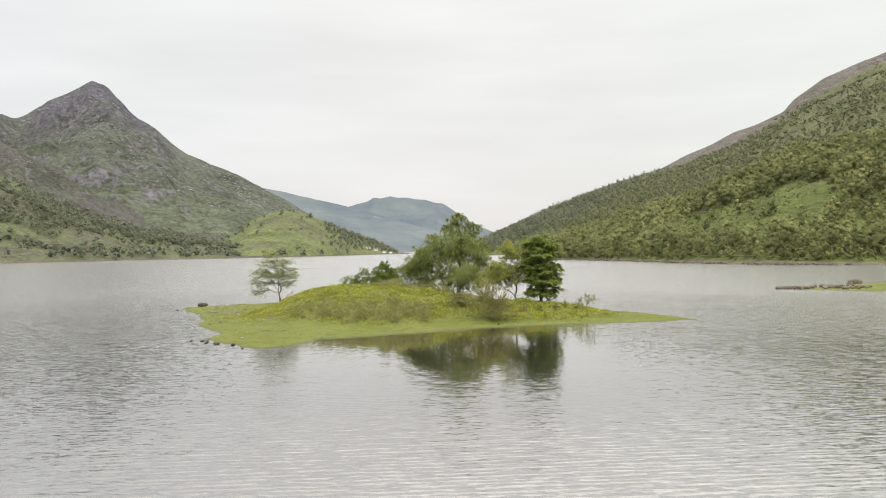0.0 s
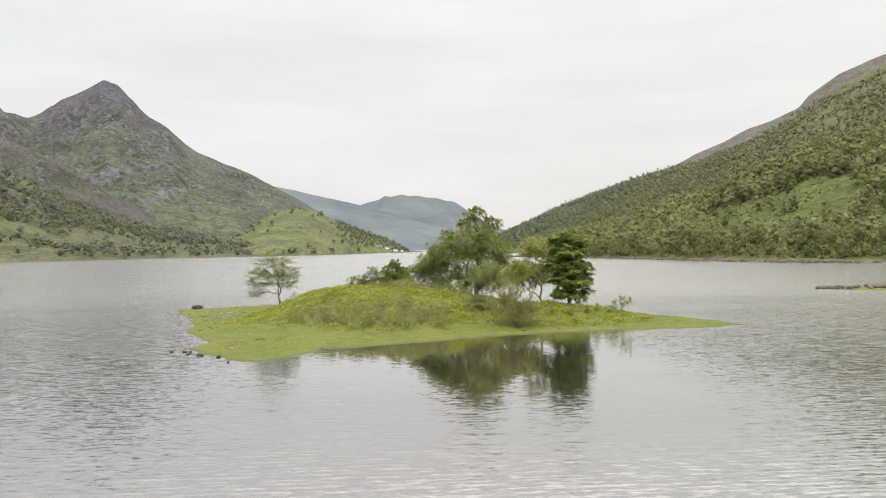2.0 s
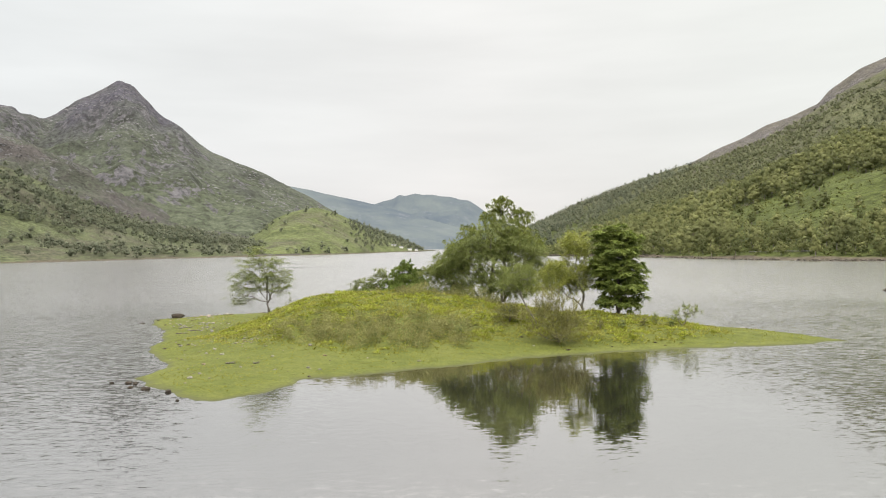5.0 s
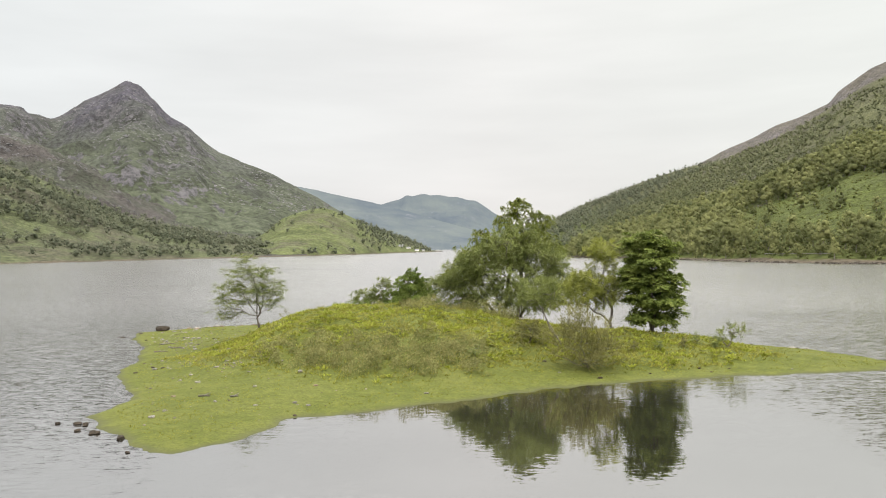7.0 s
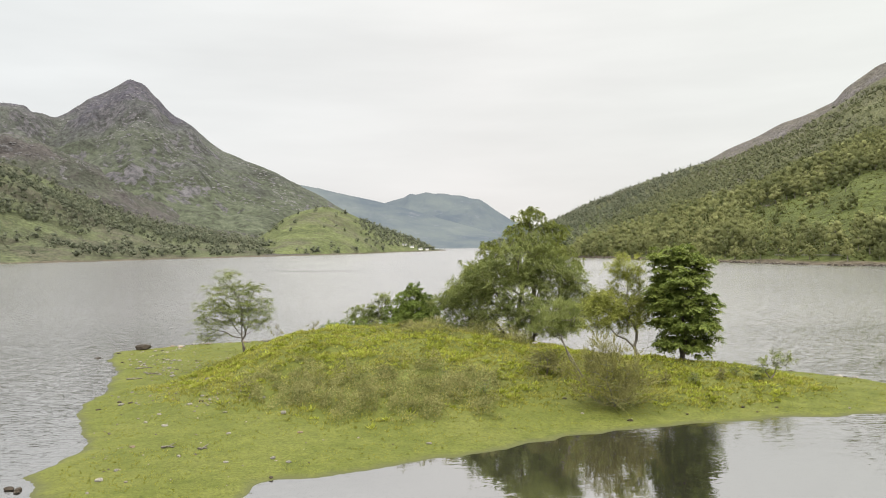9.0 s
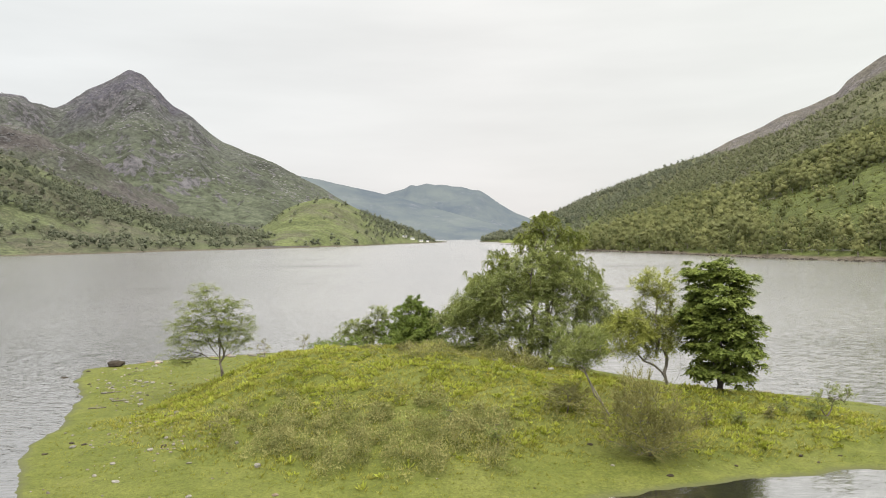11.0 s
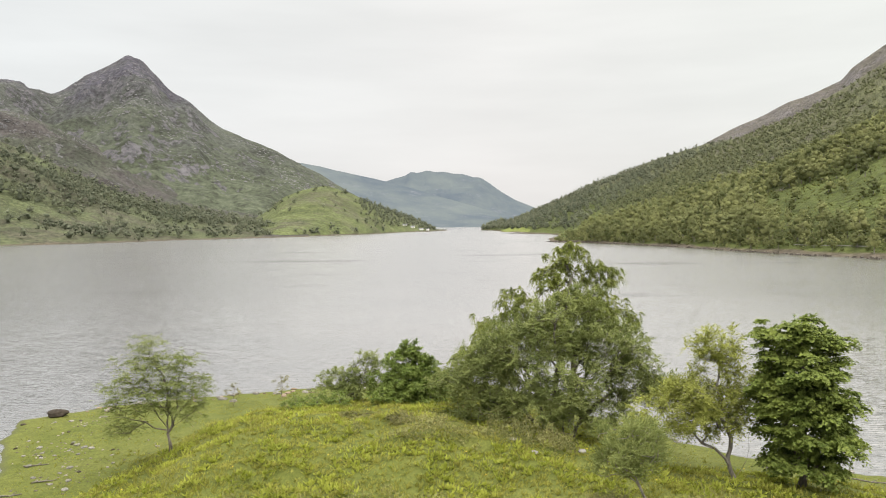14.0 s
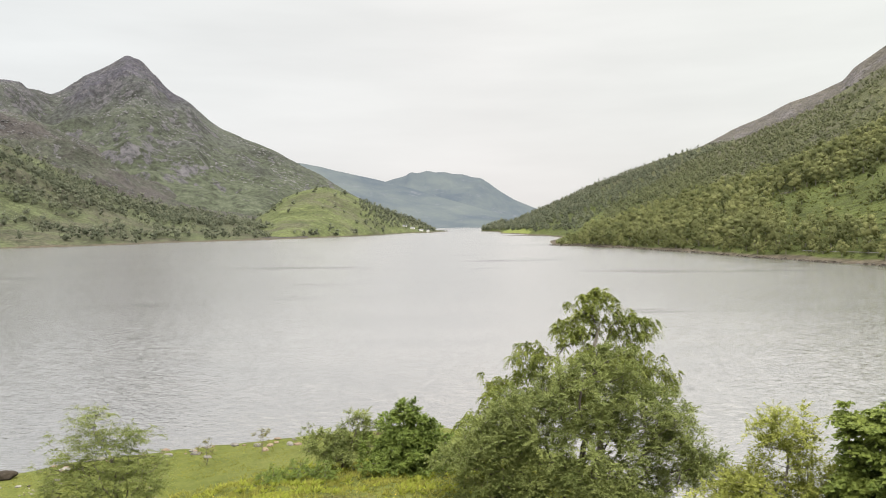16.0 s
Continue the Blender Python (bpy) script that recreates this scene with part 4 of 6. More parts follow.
def island_trees():
    # small open rowan at the west end
    plant("rowan_tree", (-14.0, 7.3), "slender young rowan with open layered grey-green foliage on the grass", "tree",
          [[(0, 0, 0), (-0.08, 0, 1.18), (-0.2, 0, 2.53), (-0.4, 0, 4.33), (-0.9, 0, 5.86)], [(-0.08, 0, 1.18), (0.4, 0.2, 2.53), (0.7, 0.2, 4.69)], [(-0.1, 0, 1.44), (-0.8, -0.2, 2.53), (-1.7, 0, 4.15)],
           [(-0.15, 0, 1.72), (-0.2, 0.7, 2.88), (-0.4, 1, 4.51)], [(-0.1, 0, 1.53), (-0.3, -0.7, 2.88), (-0.6, -1, 4.15)], [(-0.1, 0, 1.35), (-1.3, 0, 1.8), (-2.6, 0, 2.17)], [(-0.1, 0, 1.35), (0.8, 0, 1.98), (1.6, 0, 2.71)]],
          [(-0.9, 0, 5.78, 0.9, 0.9, 0.6), (-1.3, 0, 4.79, 1.6, 1.4, 0.7), (0.3, 0.2, 4.79, 1.3, 1.2, 0.7), (-1.9, 0, 3.7, 1.7, 1.4, 0.7), (0.8, 0.2, 3.61, 1.4, 1.3, 0.8), (-2.1, -0.1, 2.62, 1.7, 1.3, 0.6), (1, 0, 2.53, 1.2, 1.1, 0.6), (-2.3, 0, 1.63, 1.3, 1, 0.55), (-0.4, 0, 3.25, 1.5, 1.3, 1)],
          430, 8, 9, 0.55, 0.10, 0.40, M_ROWAN, M_BARK, 0.065, "flat", 3, 0.2, 0.0, 0.0, 0.007)
    # dense dark alder and its paler neighbour on top of the mound
    plant("alder_bush", (-2.1, 14.8), "dense dark green young alder with a pointed top", "bush",
          [[(0, 0, 0), (0, 0, 1.6), (0, 0, 3.2)]],
          [(0.25, 0, 0.8, 2.5, 2.0, 0.85), (0.3, 0, 1.7, 2.2, 1.8, 0.85), (0.25, 0, 2.6, 1.55, 1.3, 0.75), (0.15, 0, 3.35, 0.8, 0.8, 0.5)],
          640, 9, 9, 0.32, 0.105, 0.8, M_HAZEL, M_BARK, 0.10, "loose", 5, 0.4)
    plant("willow_bush", (-5.4, 16.2), "loose grey-green willow shrub beside the alder", "bush",
          [[(0, 0, 0), (-0.5, 0, 1.2), (-1.1, 0, 2.0)], [(0, 0, 0), (0.5, 0, 1.4), (0.9, 0, 2.6)], [(0, 0, 0), (0.1, -0.4, 2.0)]],
          [(0.8, 0, 2.3, 1.0, 0.9, 0.9), (-0.9, 0, 1.5, 1.1, 0.9, 0.75), (0.1, 0, 1.0, 1.3, 1.0, 0.7)],
          150, 8, 10, 0.45, 0.12, 0.5, M_WILLOW, M_BARK, 0.06, "loose", 6, 0.4)
    # the tall weeping birch and the broad willow before it
    plant("birch_tree", (7.6, 11.6), "tall weeping birch with drooping green foliage", "tree",
          [[(0, 0, 0), (0.1, 0, 3.0), (-0.3, 0, 6.0), (0.2, 0, 9.2)], [(0.1, 0, 3.0), (1.0, 0, 5.6), (1.5, 0, 8.2)], [(0, 0, 2.2), (-2.2, 0, 4.6), (-3.2, 0, 6.4)]],
          [(0.1, 0, 9.9, 1.55, 1.2, 0.85), (1.4, 0, 8.8, 1.3, 1.1, 0.9), (-1.1, 0, 8.6, 1.3, 1.1, 0.85), (0.6, 0, 7.3, 2.3, 1.8, 0.95), (-3.2, 0, 7.2, 1.3, 1.1, 0.9), (-4.5, 0, 5.6, 1.5, 1.2, 1.1), (-5.6, 0, 4.0, 1.4, 1.2, 1.0), (2.3, 0, 6.2, 1.5, 1.4, 1.0), (-1.2, 0, 5.8, 1.8, 1.5, 1.0)],
          600, 11, 13, 0.46, 0.105, 0.6, M_BIRCH, M_PALEBARK, 0.17, "weep", 8, 0.35, 0.0, 0.6)
    plant("willow_tree", (5.6, 7.7), "broad many-stemmed willow with grey-green rounded crown", "tree",
          [[(0, 0, 0), (-0.3, 0.2, 1.6), (-1.2, 0.4, 3.6), (-1.8, 0.5, 5.4)], [(0.1, 0, 0), (0.4, 0.1, 1.8), (0.8, 0.2, 4.0), (0.6, 0.2, 6.4)], [(-0.2, 0, 0), (-1.4, 0, 1.4), (-3.2, 0.2, 2.8)],
           [(0.9, 0.4, 0), (1.6, 0.4, 1.8), (2.8, 0.6, 3.8), (3.6, 0.6, 5.2)], [(1.4, 0, 0), (2.6, 0, 1.6), (4.4, 0, 2.6)], [(0.1, -0.2, 0), (0.6, -1.4, 2.2), (0.6, -2.0, 4.0)]],
          [(0.8, 0, 5.6, 2.4, 2.2, 1.5), (-1.6, 0, 4.6, 2.0, 2.0, 1.3), (3.0, 0.2, 4.6, 2.1, 2.0, 1.4), (-3.5, 0.1, 3.2, 2.0, 1.8, 1.2), (4.6, 0.2, 2.9, 1.8, 1.7, 1.2), (5.6, 0.2, 2.5, 1.3, 1.2, 0.9), (4.5, 0.3, 4.2, 1.2, 1.2, 0.9), (0.8, -1.4, 3.4, 2.2, 1.5, 1.5), (-4.8, 0, 2.7, 1.2, 1.2, 0.8), (-2.6, 0.4, 4.0, 1.8, 1.7, 1.2), (2.9, -0.8, 1.5, 1.7, 1.3, 0.9), (-3.4, -0.2, 1.7, 1.7, 1.4, 0.9), (-1.5, -0.9, 2.3, 1.4, 1.1, 1.0), (0.3, -1.9, 2.0, 1.5, 1.0, 0.9), (1.6, 0.2, 7.0, 1.2, 1.2, 0.8)],
          1020, 11, 13, 0.64, 0.114, 0.5, M_WILLOW, M_BARK, 0.15, "loose", 9, 0.45)
    plant("willow_bush", (2.9, 8.6), "low dark shrub under the willow", "bush", [[(0, 0, 0), (0, 0, 0.8)]], [(0, 0, 0.7, 1.0, 0.9, 0.6)], 40, 8, 8, 0.35, 0.12, 0.6, M_HAZEL, M_BARK, 0.05, "loose", 10)
    # leaning grey willow before the mound
    plant("leaning_willow", (8.35, -5.0), "small willow on a long pale leaning trunk", "tree",
          [[(0, 0, 0), (-0.75, 0.1, 1.1), (-1.25, 0.1, 2.2), (-1.3, 0.1, 3.6)], [(-1.25, 0.1, 2.2), (-2.0, 0.1, 2.8)]],
          [(-1.4, 0.1, 3.6, 1.2, 1.1, 0.65), (-1.6, 0.1, 2.8, 1.4, 1.1, 0.5)],
          170, 9, 11, 0.55, 0.10, 0.36, M_WILLOW, M_PALEBARK, 0.05, "wisp", 12, 0.4)
    plant("willow_bush", (6.3, -4.4), "thin grey-green willow shrub on the slope", "bush",
          [[(0, 0, 0), (-0.3, 0, 1.4)], [(0, 0, 0), (0.5, 0, 1.5)]], [(0, 0, 0.9, 1.3, 1.0, 0.8)], 70, 7, 9, 0.45, 0.10, 0.4, M_OLIVE, M_BARK, 0.04, "loose", 13, 0.2)
    # the olive broom, leaning with the wind
    plant("broom_bush", (9.3, -8.7), "large olive-brown wispy bush at the foot of the mound", "bush",
          [[(0, 0, 0), (-0.4, 0, 1.4), (-0.3, 0, 2.8)], [(0, 0, 0), (-1.2, 0, 1.2), (-1.7, 0, 2.4)], [(0, 0, 0), (0.6, 0, 1.3), (1.0, 0, 2.2)], [(0, 0, 0), (1.1, 0, 0.7)], [(0, 0, 0), (-1.3, 0, 0.7)]],
          [(-0.5, 0, 2.7, 1.0, 0.9, 1.0), (-1.2, 0, 1.6, 1.4, 1.1, 1.1), (0.6, 0, 1.6, 1.5, 1.1, 1.0), (0.2, -0.2, 0.7, 1.9, 1.2, 0.7)],
          220, 8, 11, 0.72, 0.11, 0.3, M_OLIVE, M_DEADWOOD, 0.04, "wisp", 14, 0.3)
    # pale-stemmed willow beside the sycamore
    plant("willow_tree", (13.6, 2.4), "yellow-green willow with pale crooked open stems", "tree",
          [[(0, 0, 0), (-0.4, 0, 1.2), (-0.7, 0, 3.0), (-1.0, 0, 4.4), (-0.9, 0, 6.0)], [(-0.3, 0, 0.7), (-1.6, 0, 1.9), (-3.0, 0, 2.9), (-3.6, 0, 3.6)], [(0, 0, 0.4), (0.5, 0, 2.2), (0.9, 0, 3.8)]],
          [(-1.1, 0, 6.3, 1.35, 1.2, 0.75), (-1.0, 0, 5.4, 1.2, 1.1, 0.5), (-1.6, 0, 4.2, 1.9, 1.5, 0.9), (-2.5, 0, 3.4, 1.8, 1.4, 1.2), (-0.7, 0, 3.2, 1.4, 1.2, 0.9), (-4.2, 0, 2.8, 0.9, 0.8, 0.6), (0.4, 0, 4.4, 1.0, 1.0, 0.9)],
          390, 9, 11, 0.58, 0.12, 0.48, M_YWILLOW, M_PALEBARK, 0.10, "loose", 15, 0.35)
    # sycamore
    plant("sycamore_tree", (15.75, 0.6), "dense dark green sycamore with layered foliage down to the grass", "tree",
          [[(0, 0, 0), (0, 0, 3.0), (0.1, 0, 5.0), (0, 0, 7.0)], [(0, 0, 0.3), (0.9, 0, 1.6), (1.6, 0, 3.4)], [(0, 0, 0.4), (-0.7, 0, 2.4), (-1.1, 0, 4.6)]],
          [(-0.7, 0, 6.7, 1.15, 1.2, 0.6), (0.8, 0, 6.5, 1.15, 1.2, 0.6), (0, 0, 5.3, 1.75, 1.7, 0.8), (0.2, 0, 3.9, 1.95, 1.9, 0.8), (0.35, 0, 2.5, 2.1, 1.9, 0.7), (0.3, 0, 1.2, 1.9, 1.7, 0.5), (-1.1, 0, 4.2, 1.0, 1.1, 0.9)],
          520, 12, 8, 0.50, 0.16, 0.9, M_SYC, M_BARK, 0.16, "flat", 17, 0.45, 0.34)
    # saplings towards the east point
    plant("sapling", (19.6, -3.9), "small pale willow sapling in long grass", "sapling",
          [[(0, 0, 0), (0.4, 0, 0.9), (0.6, 0, 1.7)], [(0, 0, 0), (-0.5, 0, 0.9)]], [(0.5, 0, 1.2, 0.9, 0.7, 0.6), (-0.5, 0, 0.7, 0.7, 0.6, 0.4)], 44, 6, 8, 0.32, 0.10, 0.45, M_WILLOW, M_BARK, 0.04, "loose", 21, 0.3)
    rows = [(17.6, -3.6, 0.9), (16.4, -4.6, 0.7), (18.6, -4.4, 0.5), (14.6, -5.4, 0.8), (-11.6, 24.5, 1.9), (-8.6, 24.6, 1.8), (-6.4, 21.6, 1.9), (-14.6, 22.4, 1.6), (2.4, -8.6, 1.2), (0.4, -6.2, 0.8), (12.9, -5.4, 0.8), (-3.4, 20.4, 1.2)]
    for i, (x, y, h) in enumerate(rows):
        plant("sapling", (x, y), "thin little sapling standing in the grass", "sapling", [[(0, 0, 0), (0.1, 0, 0.5 * h), (0, 0, h)]],
              [(0, 0, 0.65 * h, 0.4 * h, 0.35 * h, 0.4 * h)], 18, 5, 7, 0.22, 0.085, 0.45, (M_WILLOW, M_OLIVE, M_ROWAN)[i % 3], M_BARK, 0.02, "loose", 30 + i, 0.2, group="saplings on the island")
    for i, (x, y, w, h) in enumerate([(-7.2, 13.4, 1.0, 0.85), (-5.9, 12.8, 0.9, 0.95), (-8.4, 12.6, 0.75, 0.7), (1.6, 11.0, 1.2, 0.4), (-1.8, 5.2, 1.0, 0.4), (-4.4, 7.6, 1.4, 0.4)]):
        plant("gorse_bush", (x, y), "low rounded dark green gorse on the mound", "bush", [[(0, 0, 0), (0, 0, h)]],
              [(0, 0, 0.5 * h, w, 0.8 * w, 0.6 * h)], 40, 8, 8, 0.26, 0.09, 0.4, M_OLIVE if i > 2 else M_HAZEL, M_BARK, 0.03, "loose", 50 + i, 0.3, group="gorse on the mound")


island_trees()

# ---------------------------------------------------------------- grass, bracken, heather on the island


def blades(x, y, z, count, height, lean, width, rng):
    """Tufts: count narrow leaves from each foot."""
    n = len(x)
    p = np.repeat(np.c_[x, y, z], count, 0)
    hh = np.repeat(height, count) * rng.uniform(0.6, 1.2, n * count)
    ang = rng.uniform(0, 2 * math.pi, n * count)
    out = np.c_[np.cos(ang), np.sin(ang), np.zeros(n * count)]
    le = rng.uniform(0.2, 1.0, n * count)[:, None] * lean
    d = out * le + np.array([0.12, 0, 1.0])
    p = p + out * 0.04
    return leaf_quads(p, d, hh, np.repeat(width, count) * rng.uniform(0.7, 1.3, n * count), out + np.array([0, 0, 0.6]), rng)


def scatter(n, box, rng):
    return rng.uniform(box[0], box[1], n), rng.uniform(box[2], box[3], n)


def heather_at(x, y):
    """The brown heather patch on the mound's slope."""
    w = (fbm(x / 3.0, y / 3.0, 4, 77) - 0.5) * 1.4
    a = np.hypot((x + 3.2) / 6.8, (y + 7.0) / 4.6) + w * 1.1
    b = np.hypot((x - 0.5) / 5.5, (y - 4.0) / 2.4) + w * 1.4
    return np.maximum(smooth_step(1.15, 0.6, a), 0.75 * smooth_step(1.1, 0.6, b))


def undergrowth():
    rng = np.random.default_rng(44)
    box = (-29, 31, -26, 33)
    # cropped turf: short tufts
    x, y = scatter(42000, box, rng)
    d = inside_distance(x, y, SHORE)
    m = mound_part(x, y)
    keep = (d > 0.9) & (m < 0.7) & (fbm(x / 1.5, y / 1.5, 3, 90) > 0.40)
    x, y = x[keep], y[keep]
    v, f = blades(x, y, island_z(x, y) - 0.02, 4, rng.uniform(0.05, 0.13, len(x)), 1.4, np.full(len(x), 0.03), rng)
    tagged(part("turf_grass", mesh_np("turf_grass", v, f), M_CROPPED), "short bright green cropped grass", "grass", kind="stuff")
    # long grass on the mound
    x, y = scatter(52000, box, rng)
    m, h = mound_part(x, y), heather_at(x, y)
    keep = (m > rng.uniform(0.05, 0.6, len(x))) & (h < rng.uniform(0.3, 1.3, len(x))) & (inside_distance(x, y, SHORE) > 1.5)
    x, y = x[keep], y[keep]
    tall = 0.12 + 0.26 * fbm(x / 1.2, y / 1.2, 3, 91)
    v, f = blades(x, y, island_z(x, y) - 0.03, 7, tall, 1.9, np.full(len(x), 0.045), rng)
    tagged(part("long_grass", mesh_np("long_grass", v, f), M_GRASS), "long yellow-green grass on the mound", "grass", kind="stuff")
    # bracken fronds in drifts
    x, y = scatter(36000, box, rng)
    keep = (mound_part(x, y) > rng.uniform(0.2, 0.9, len(x))) & (heather_at(x, y) < rng.uniform(0.2, 1.0, len(x))) & (fbm(x / 1.3, y / 1.3, 4, 93) > 0.47)
    x, y = x[keep], y[keep]
    v, f = blades(x, y, island_z(x, y), 7, rng.uniform(0.16, 0.36, len(x)), 2.0, np.full(len(x), 0.10), rng)
    tagged(part("bracken", mesh_np("bracken", v, f), M_BRACKEN), "bright yellow-green bracken fronds on the mound", "bracken", kind="stuff")
    # heather
    x, y = scatter(26000, (-14, 9, -14, 11), rng)
    clump = fbm(x / 0.9, y / 0.9, 3, 95)
    keep = (heather_at(x, y) > rng.uniform(0.2, 0.9, len(x))) & (clump > 0.46)
    x, y, clump = x[keep], y[keep], clump[keep]
    n = len(x)
    z = island_z(x, y)
    top = 0.14 + 3.4 * (clump - 0.46)
    k = 11
    p = np.repeat(np.c_[x, y, z], k, 0)
    p += np.c_[rng.normal(0, 0.10, (k * n, 2)), rng.random(k * n) ** 0.6 * np.repeat(top, k)]
    d = rng.normal(0, 0.8, (k * n, 3)) + np.array([0, 0, 0.7])
    v, f = leaf_quads(p, d, rng.uniform(0.07, 0.16, k * n), rng.uniform(0.035, 0.07, k * n), rng.normal(0, 0.4, (k * n, 3)) + np.array([0, 0, 1]), rng)
    tagged(part("heather", mesh_np("heather", v, f), M_HEATHER), "brownish grey-green heather and bog myrtle scrub", "heather", kind="stuff")


undergrowth()

# ---------------------------------------------------------------- stones


def rock_mesh(rng, sub=2, flat=0.6, jag=0.22):
    bm = bmesh.new()
    bmesh.ops.create_icosphere(bm, subdivisions=sub, radius=0.5)
    o = Vector(rng.uniform(-50, 50, 3))
    for vx in bm.verts:
        n = noise.noise(vx.co * 2.2 + o) * jag + noise.noise(vx.co * 5.0 + o) * jag * 0.4
        vx.co *= 1 + n * 1.6
        vx.co.z *= flat
        if vx.co.z < -0.22 * flat:
            vx.co.z = -0.22 * flat
    for fc in bm.faces:
        fc.smooth = sub > 2
    me = bpy.data.meshes.new("stone")
    bm.to_mesh(me)
    bm.free()
    return me


def stones():
    rng = np.random.default_rng(5)
    kinds = {}
    for nm, mat in (("dark", M_DARKSTONE), ("grey", M_STONE), ("pale", M_PALESTONE), ("red", M_REDSTONE)):
        kinds[nm] = []
        for _ in range(4):
            me = rock_mesh(rng)
            me.materials.append(mat)
            kinds[nm].append(me)

    def stone(name, x, y, size, nm, label, group, z=None, cat="stone", sink=0.12):
        me = kinds[nm][int(rng.integers(0, 4))]
        ob = new(name, me)
        zz = max(ground_z(x, y), -0.12) if z is None else z
        ob.location = (x, y, zz - sink * size * 0.3 + 0.08 * size)
        ob.rotation_euler = (0, 0, rng.uniform(0, 6.28))
        ob.scale = (size, size * rng.uniform(0.6, 0.9), size * rng.uniform(0.55, 0.9))
        tagged(ob, label, cat, group)

    big = rock_mesh(rng, 3, 0.85, 0.26)
    big.materials.append(M_DARKSTONE)
    ob = new("boulder", big)
    ob.location, ob.scale, ob.rotation_euler = (-26.3, 21.0, ground_z(-26.3, 21) + 0.2), (1.3, 1.0, 0.8), (0, 0, 0.3)
    tagged(ob, "dark rounded boulder at the waterline", "boulder")
    g = "dark stones off the south point"
    for x, y, s in [(-17.4, -20.0, 0.38), (-16.4, -20.2, 0.55), (-15.8, -21.6, 0.42), (-15.0, -21.9, 0.5), (-14.7, -22.2, 0.45), (-16.0, -20.3, 0.45), (-13.3, -23.2, 0.52), (-12.1, -25.6, 0.25), (-15.9, -20.6, 0.3), (-14.9, -22.3, 0.3)]:
        stone("stone", x, y, 0.78 * s, "dark", "dark brown wet stone at the waterline", g, z=max(ground_z(x, y), 0.0) + 0.02)
    for x, y, s in [(-29.0, 18.2, 0.5), (-28.6, 16.8, 0.7), (-28.0, 15.6, 0.4), (-27.6, 19.0, 0.4), (-26.6, 14.2, 0.35), (-24.2, 9.4, 0.3)]:
        stone("stone", x, y, s, "dark", "dark stone on the west shore", "stones on the west shore")
    # stones along the north shore
    for k in range(46):
        t = rng.random()
        x = -25 + 26 * t
        y = 22.8 + 8.2 * t ** 0.75 + rng.normal(0, 0.9)
        stone("stone", x, y, rng.uniform(0.25, 0.8), ("red", "grey", "pale", "red")[k % 4], "rusty and grey stones along the far shore of the island", "stones on the north shore")
    # cobbles in drifts on the west turf
    drifts = [(-15.6, -1.6, 1.5, 1.5, 55), (-12.6, -6.8, 1.6, 1.3, 40), (-22.2, 12.0, 1.6, 2.0, 46), (-19.4, 7.2, 1.3, 1.6, 30), (-23.5, 19.0, 1.8, 1.6, 24), (-18.0, 13.5, 2.0, 2.4, 22), (-16.5, -10.0, 3.0, 4.5, 34), (-10.5, -17.0, 3.5, 3.0, 26)]
    small = [rock_mesh(rng, 1) for _ in range(4)]
    shapes = []
    for me in small:
        shapes.append((np.array([v.co for v in me.vertices]), np.array([list(p.vertices) for p in me.polygons])))
        bpy.data.meshes.remove(me)
    V, F, o = [], [], 0
    for cx, cy, sx, sy, n in drifts:
        for k in range(2 * n):
            x, y = rng.normal(cx, sx), rng.normal(cy, sy)
            if inside_distance(np.array([x]), np.array([y]), SHORE)[0] < 0.6:
                continue
            size = float(rng.choice([0.08, 0.13, 0.19, 0.27, 0.4], p=[0.34, 0.32, 0.2, 0.11, 0.03]))
            if size > 0.25:
                stone("stone", x, y, size, ("pale", "grey", "grey", "dark")[k % 4], "small grey stone on cropped turf", "stones on the turf")
                continue
            v, f = shapes[k % 4]
            t = rng.uniform(0, 6.28)
            rot = np.array([[math.cos(t), math.sin(t), 0], [-0.7 * math.sin(t), 0.7 * math.cos(t), 0], [0, 0, 0.8]])
            V.append(v @ rot * size + [x, y, ground_z(x, y) + 0.05 * size])
            F.append(f + o)
            o += len(v)
    tagged(part("cobbles", mesh_np("cobbles", np.concatenate(V), np.concatenate(F)), M_COBBLE), "loose grey pebbles strewn in drifts on the turf", "pebbles", kind="stuff")
    for x, y, s, nm in [(-18.6, -3.9, 0.4, "dark"), (-17.8, -4.3, 0.4, "dark"), (-13.8, -14.7, 0.45, "red"), (-11.0, -9.5, 0.35, "pale"), (-6.5, -13.4, 0.4, "red"), (-19.1, -5.7, 0.4, "dark"), (-26.1, 12.7, 0.7, "dark"), (-23.2, 22.0, 0.7, "red")]:
        stone("stone", x, y, 0.75 * s, nm, "single stone on the cropped turf", "stones on the turf")
    for k in range(40):
        x, y = rng.uniform(-8, 22), rng.uniform(-20, -6)
        d = inside_distance(np.array([x]), np.array([y]), SHORE)[0]
        if d > 0.5 and mound_part(np.array([x]), np.array([y]))[0] < 0.3:
            stone("stone", x, y, float(rng.choice([0.12, 0.2, 0.3])), ("grey", "dark", "dark")[k % 3], "small stone on cropped turf", "stones on the turf")
    for k in range(16):
        t = rng.random()
        stone("stone", 13 + 15 * t, 14 - 13 * t + rng.normal(0, 0.5), rng.uniform(0.25, 0.7), ("grey", "dark")[k % 2], "grey stone on the eastern shore", "stones on the east shore")
    for x, y in [(3.4, 3.6), (4.2, 1.8), (2.2, 12.8), (6.6, 3.2)]:
        stone("stone", x, y, 0.45, "pale", "pale weathered rock among bracken", "rocks on the mound", sink=-0.6)


stones()


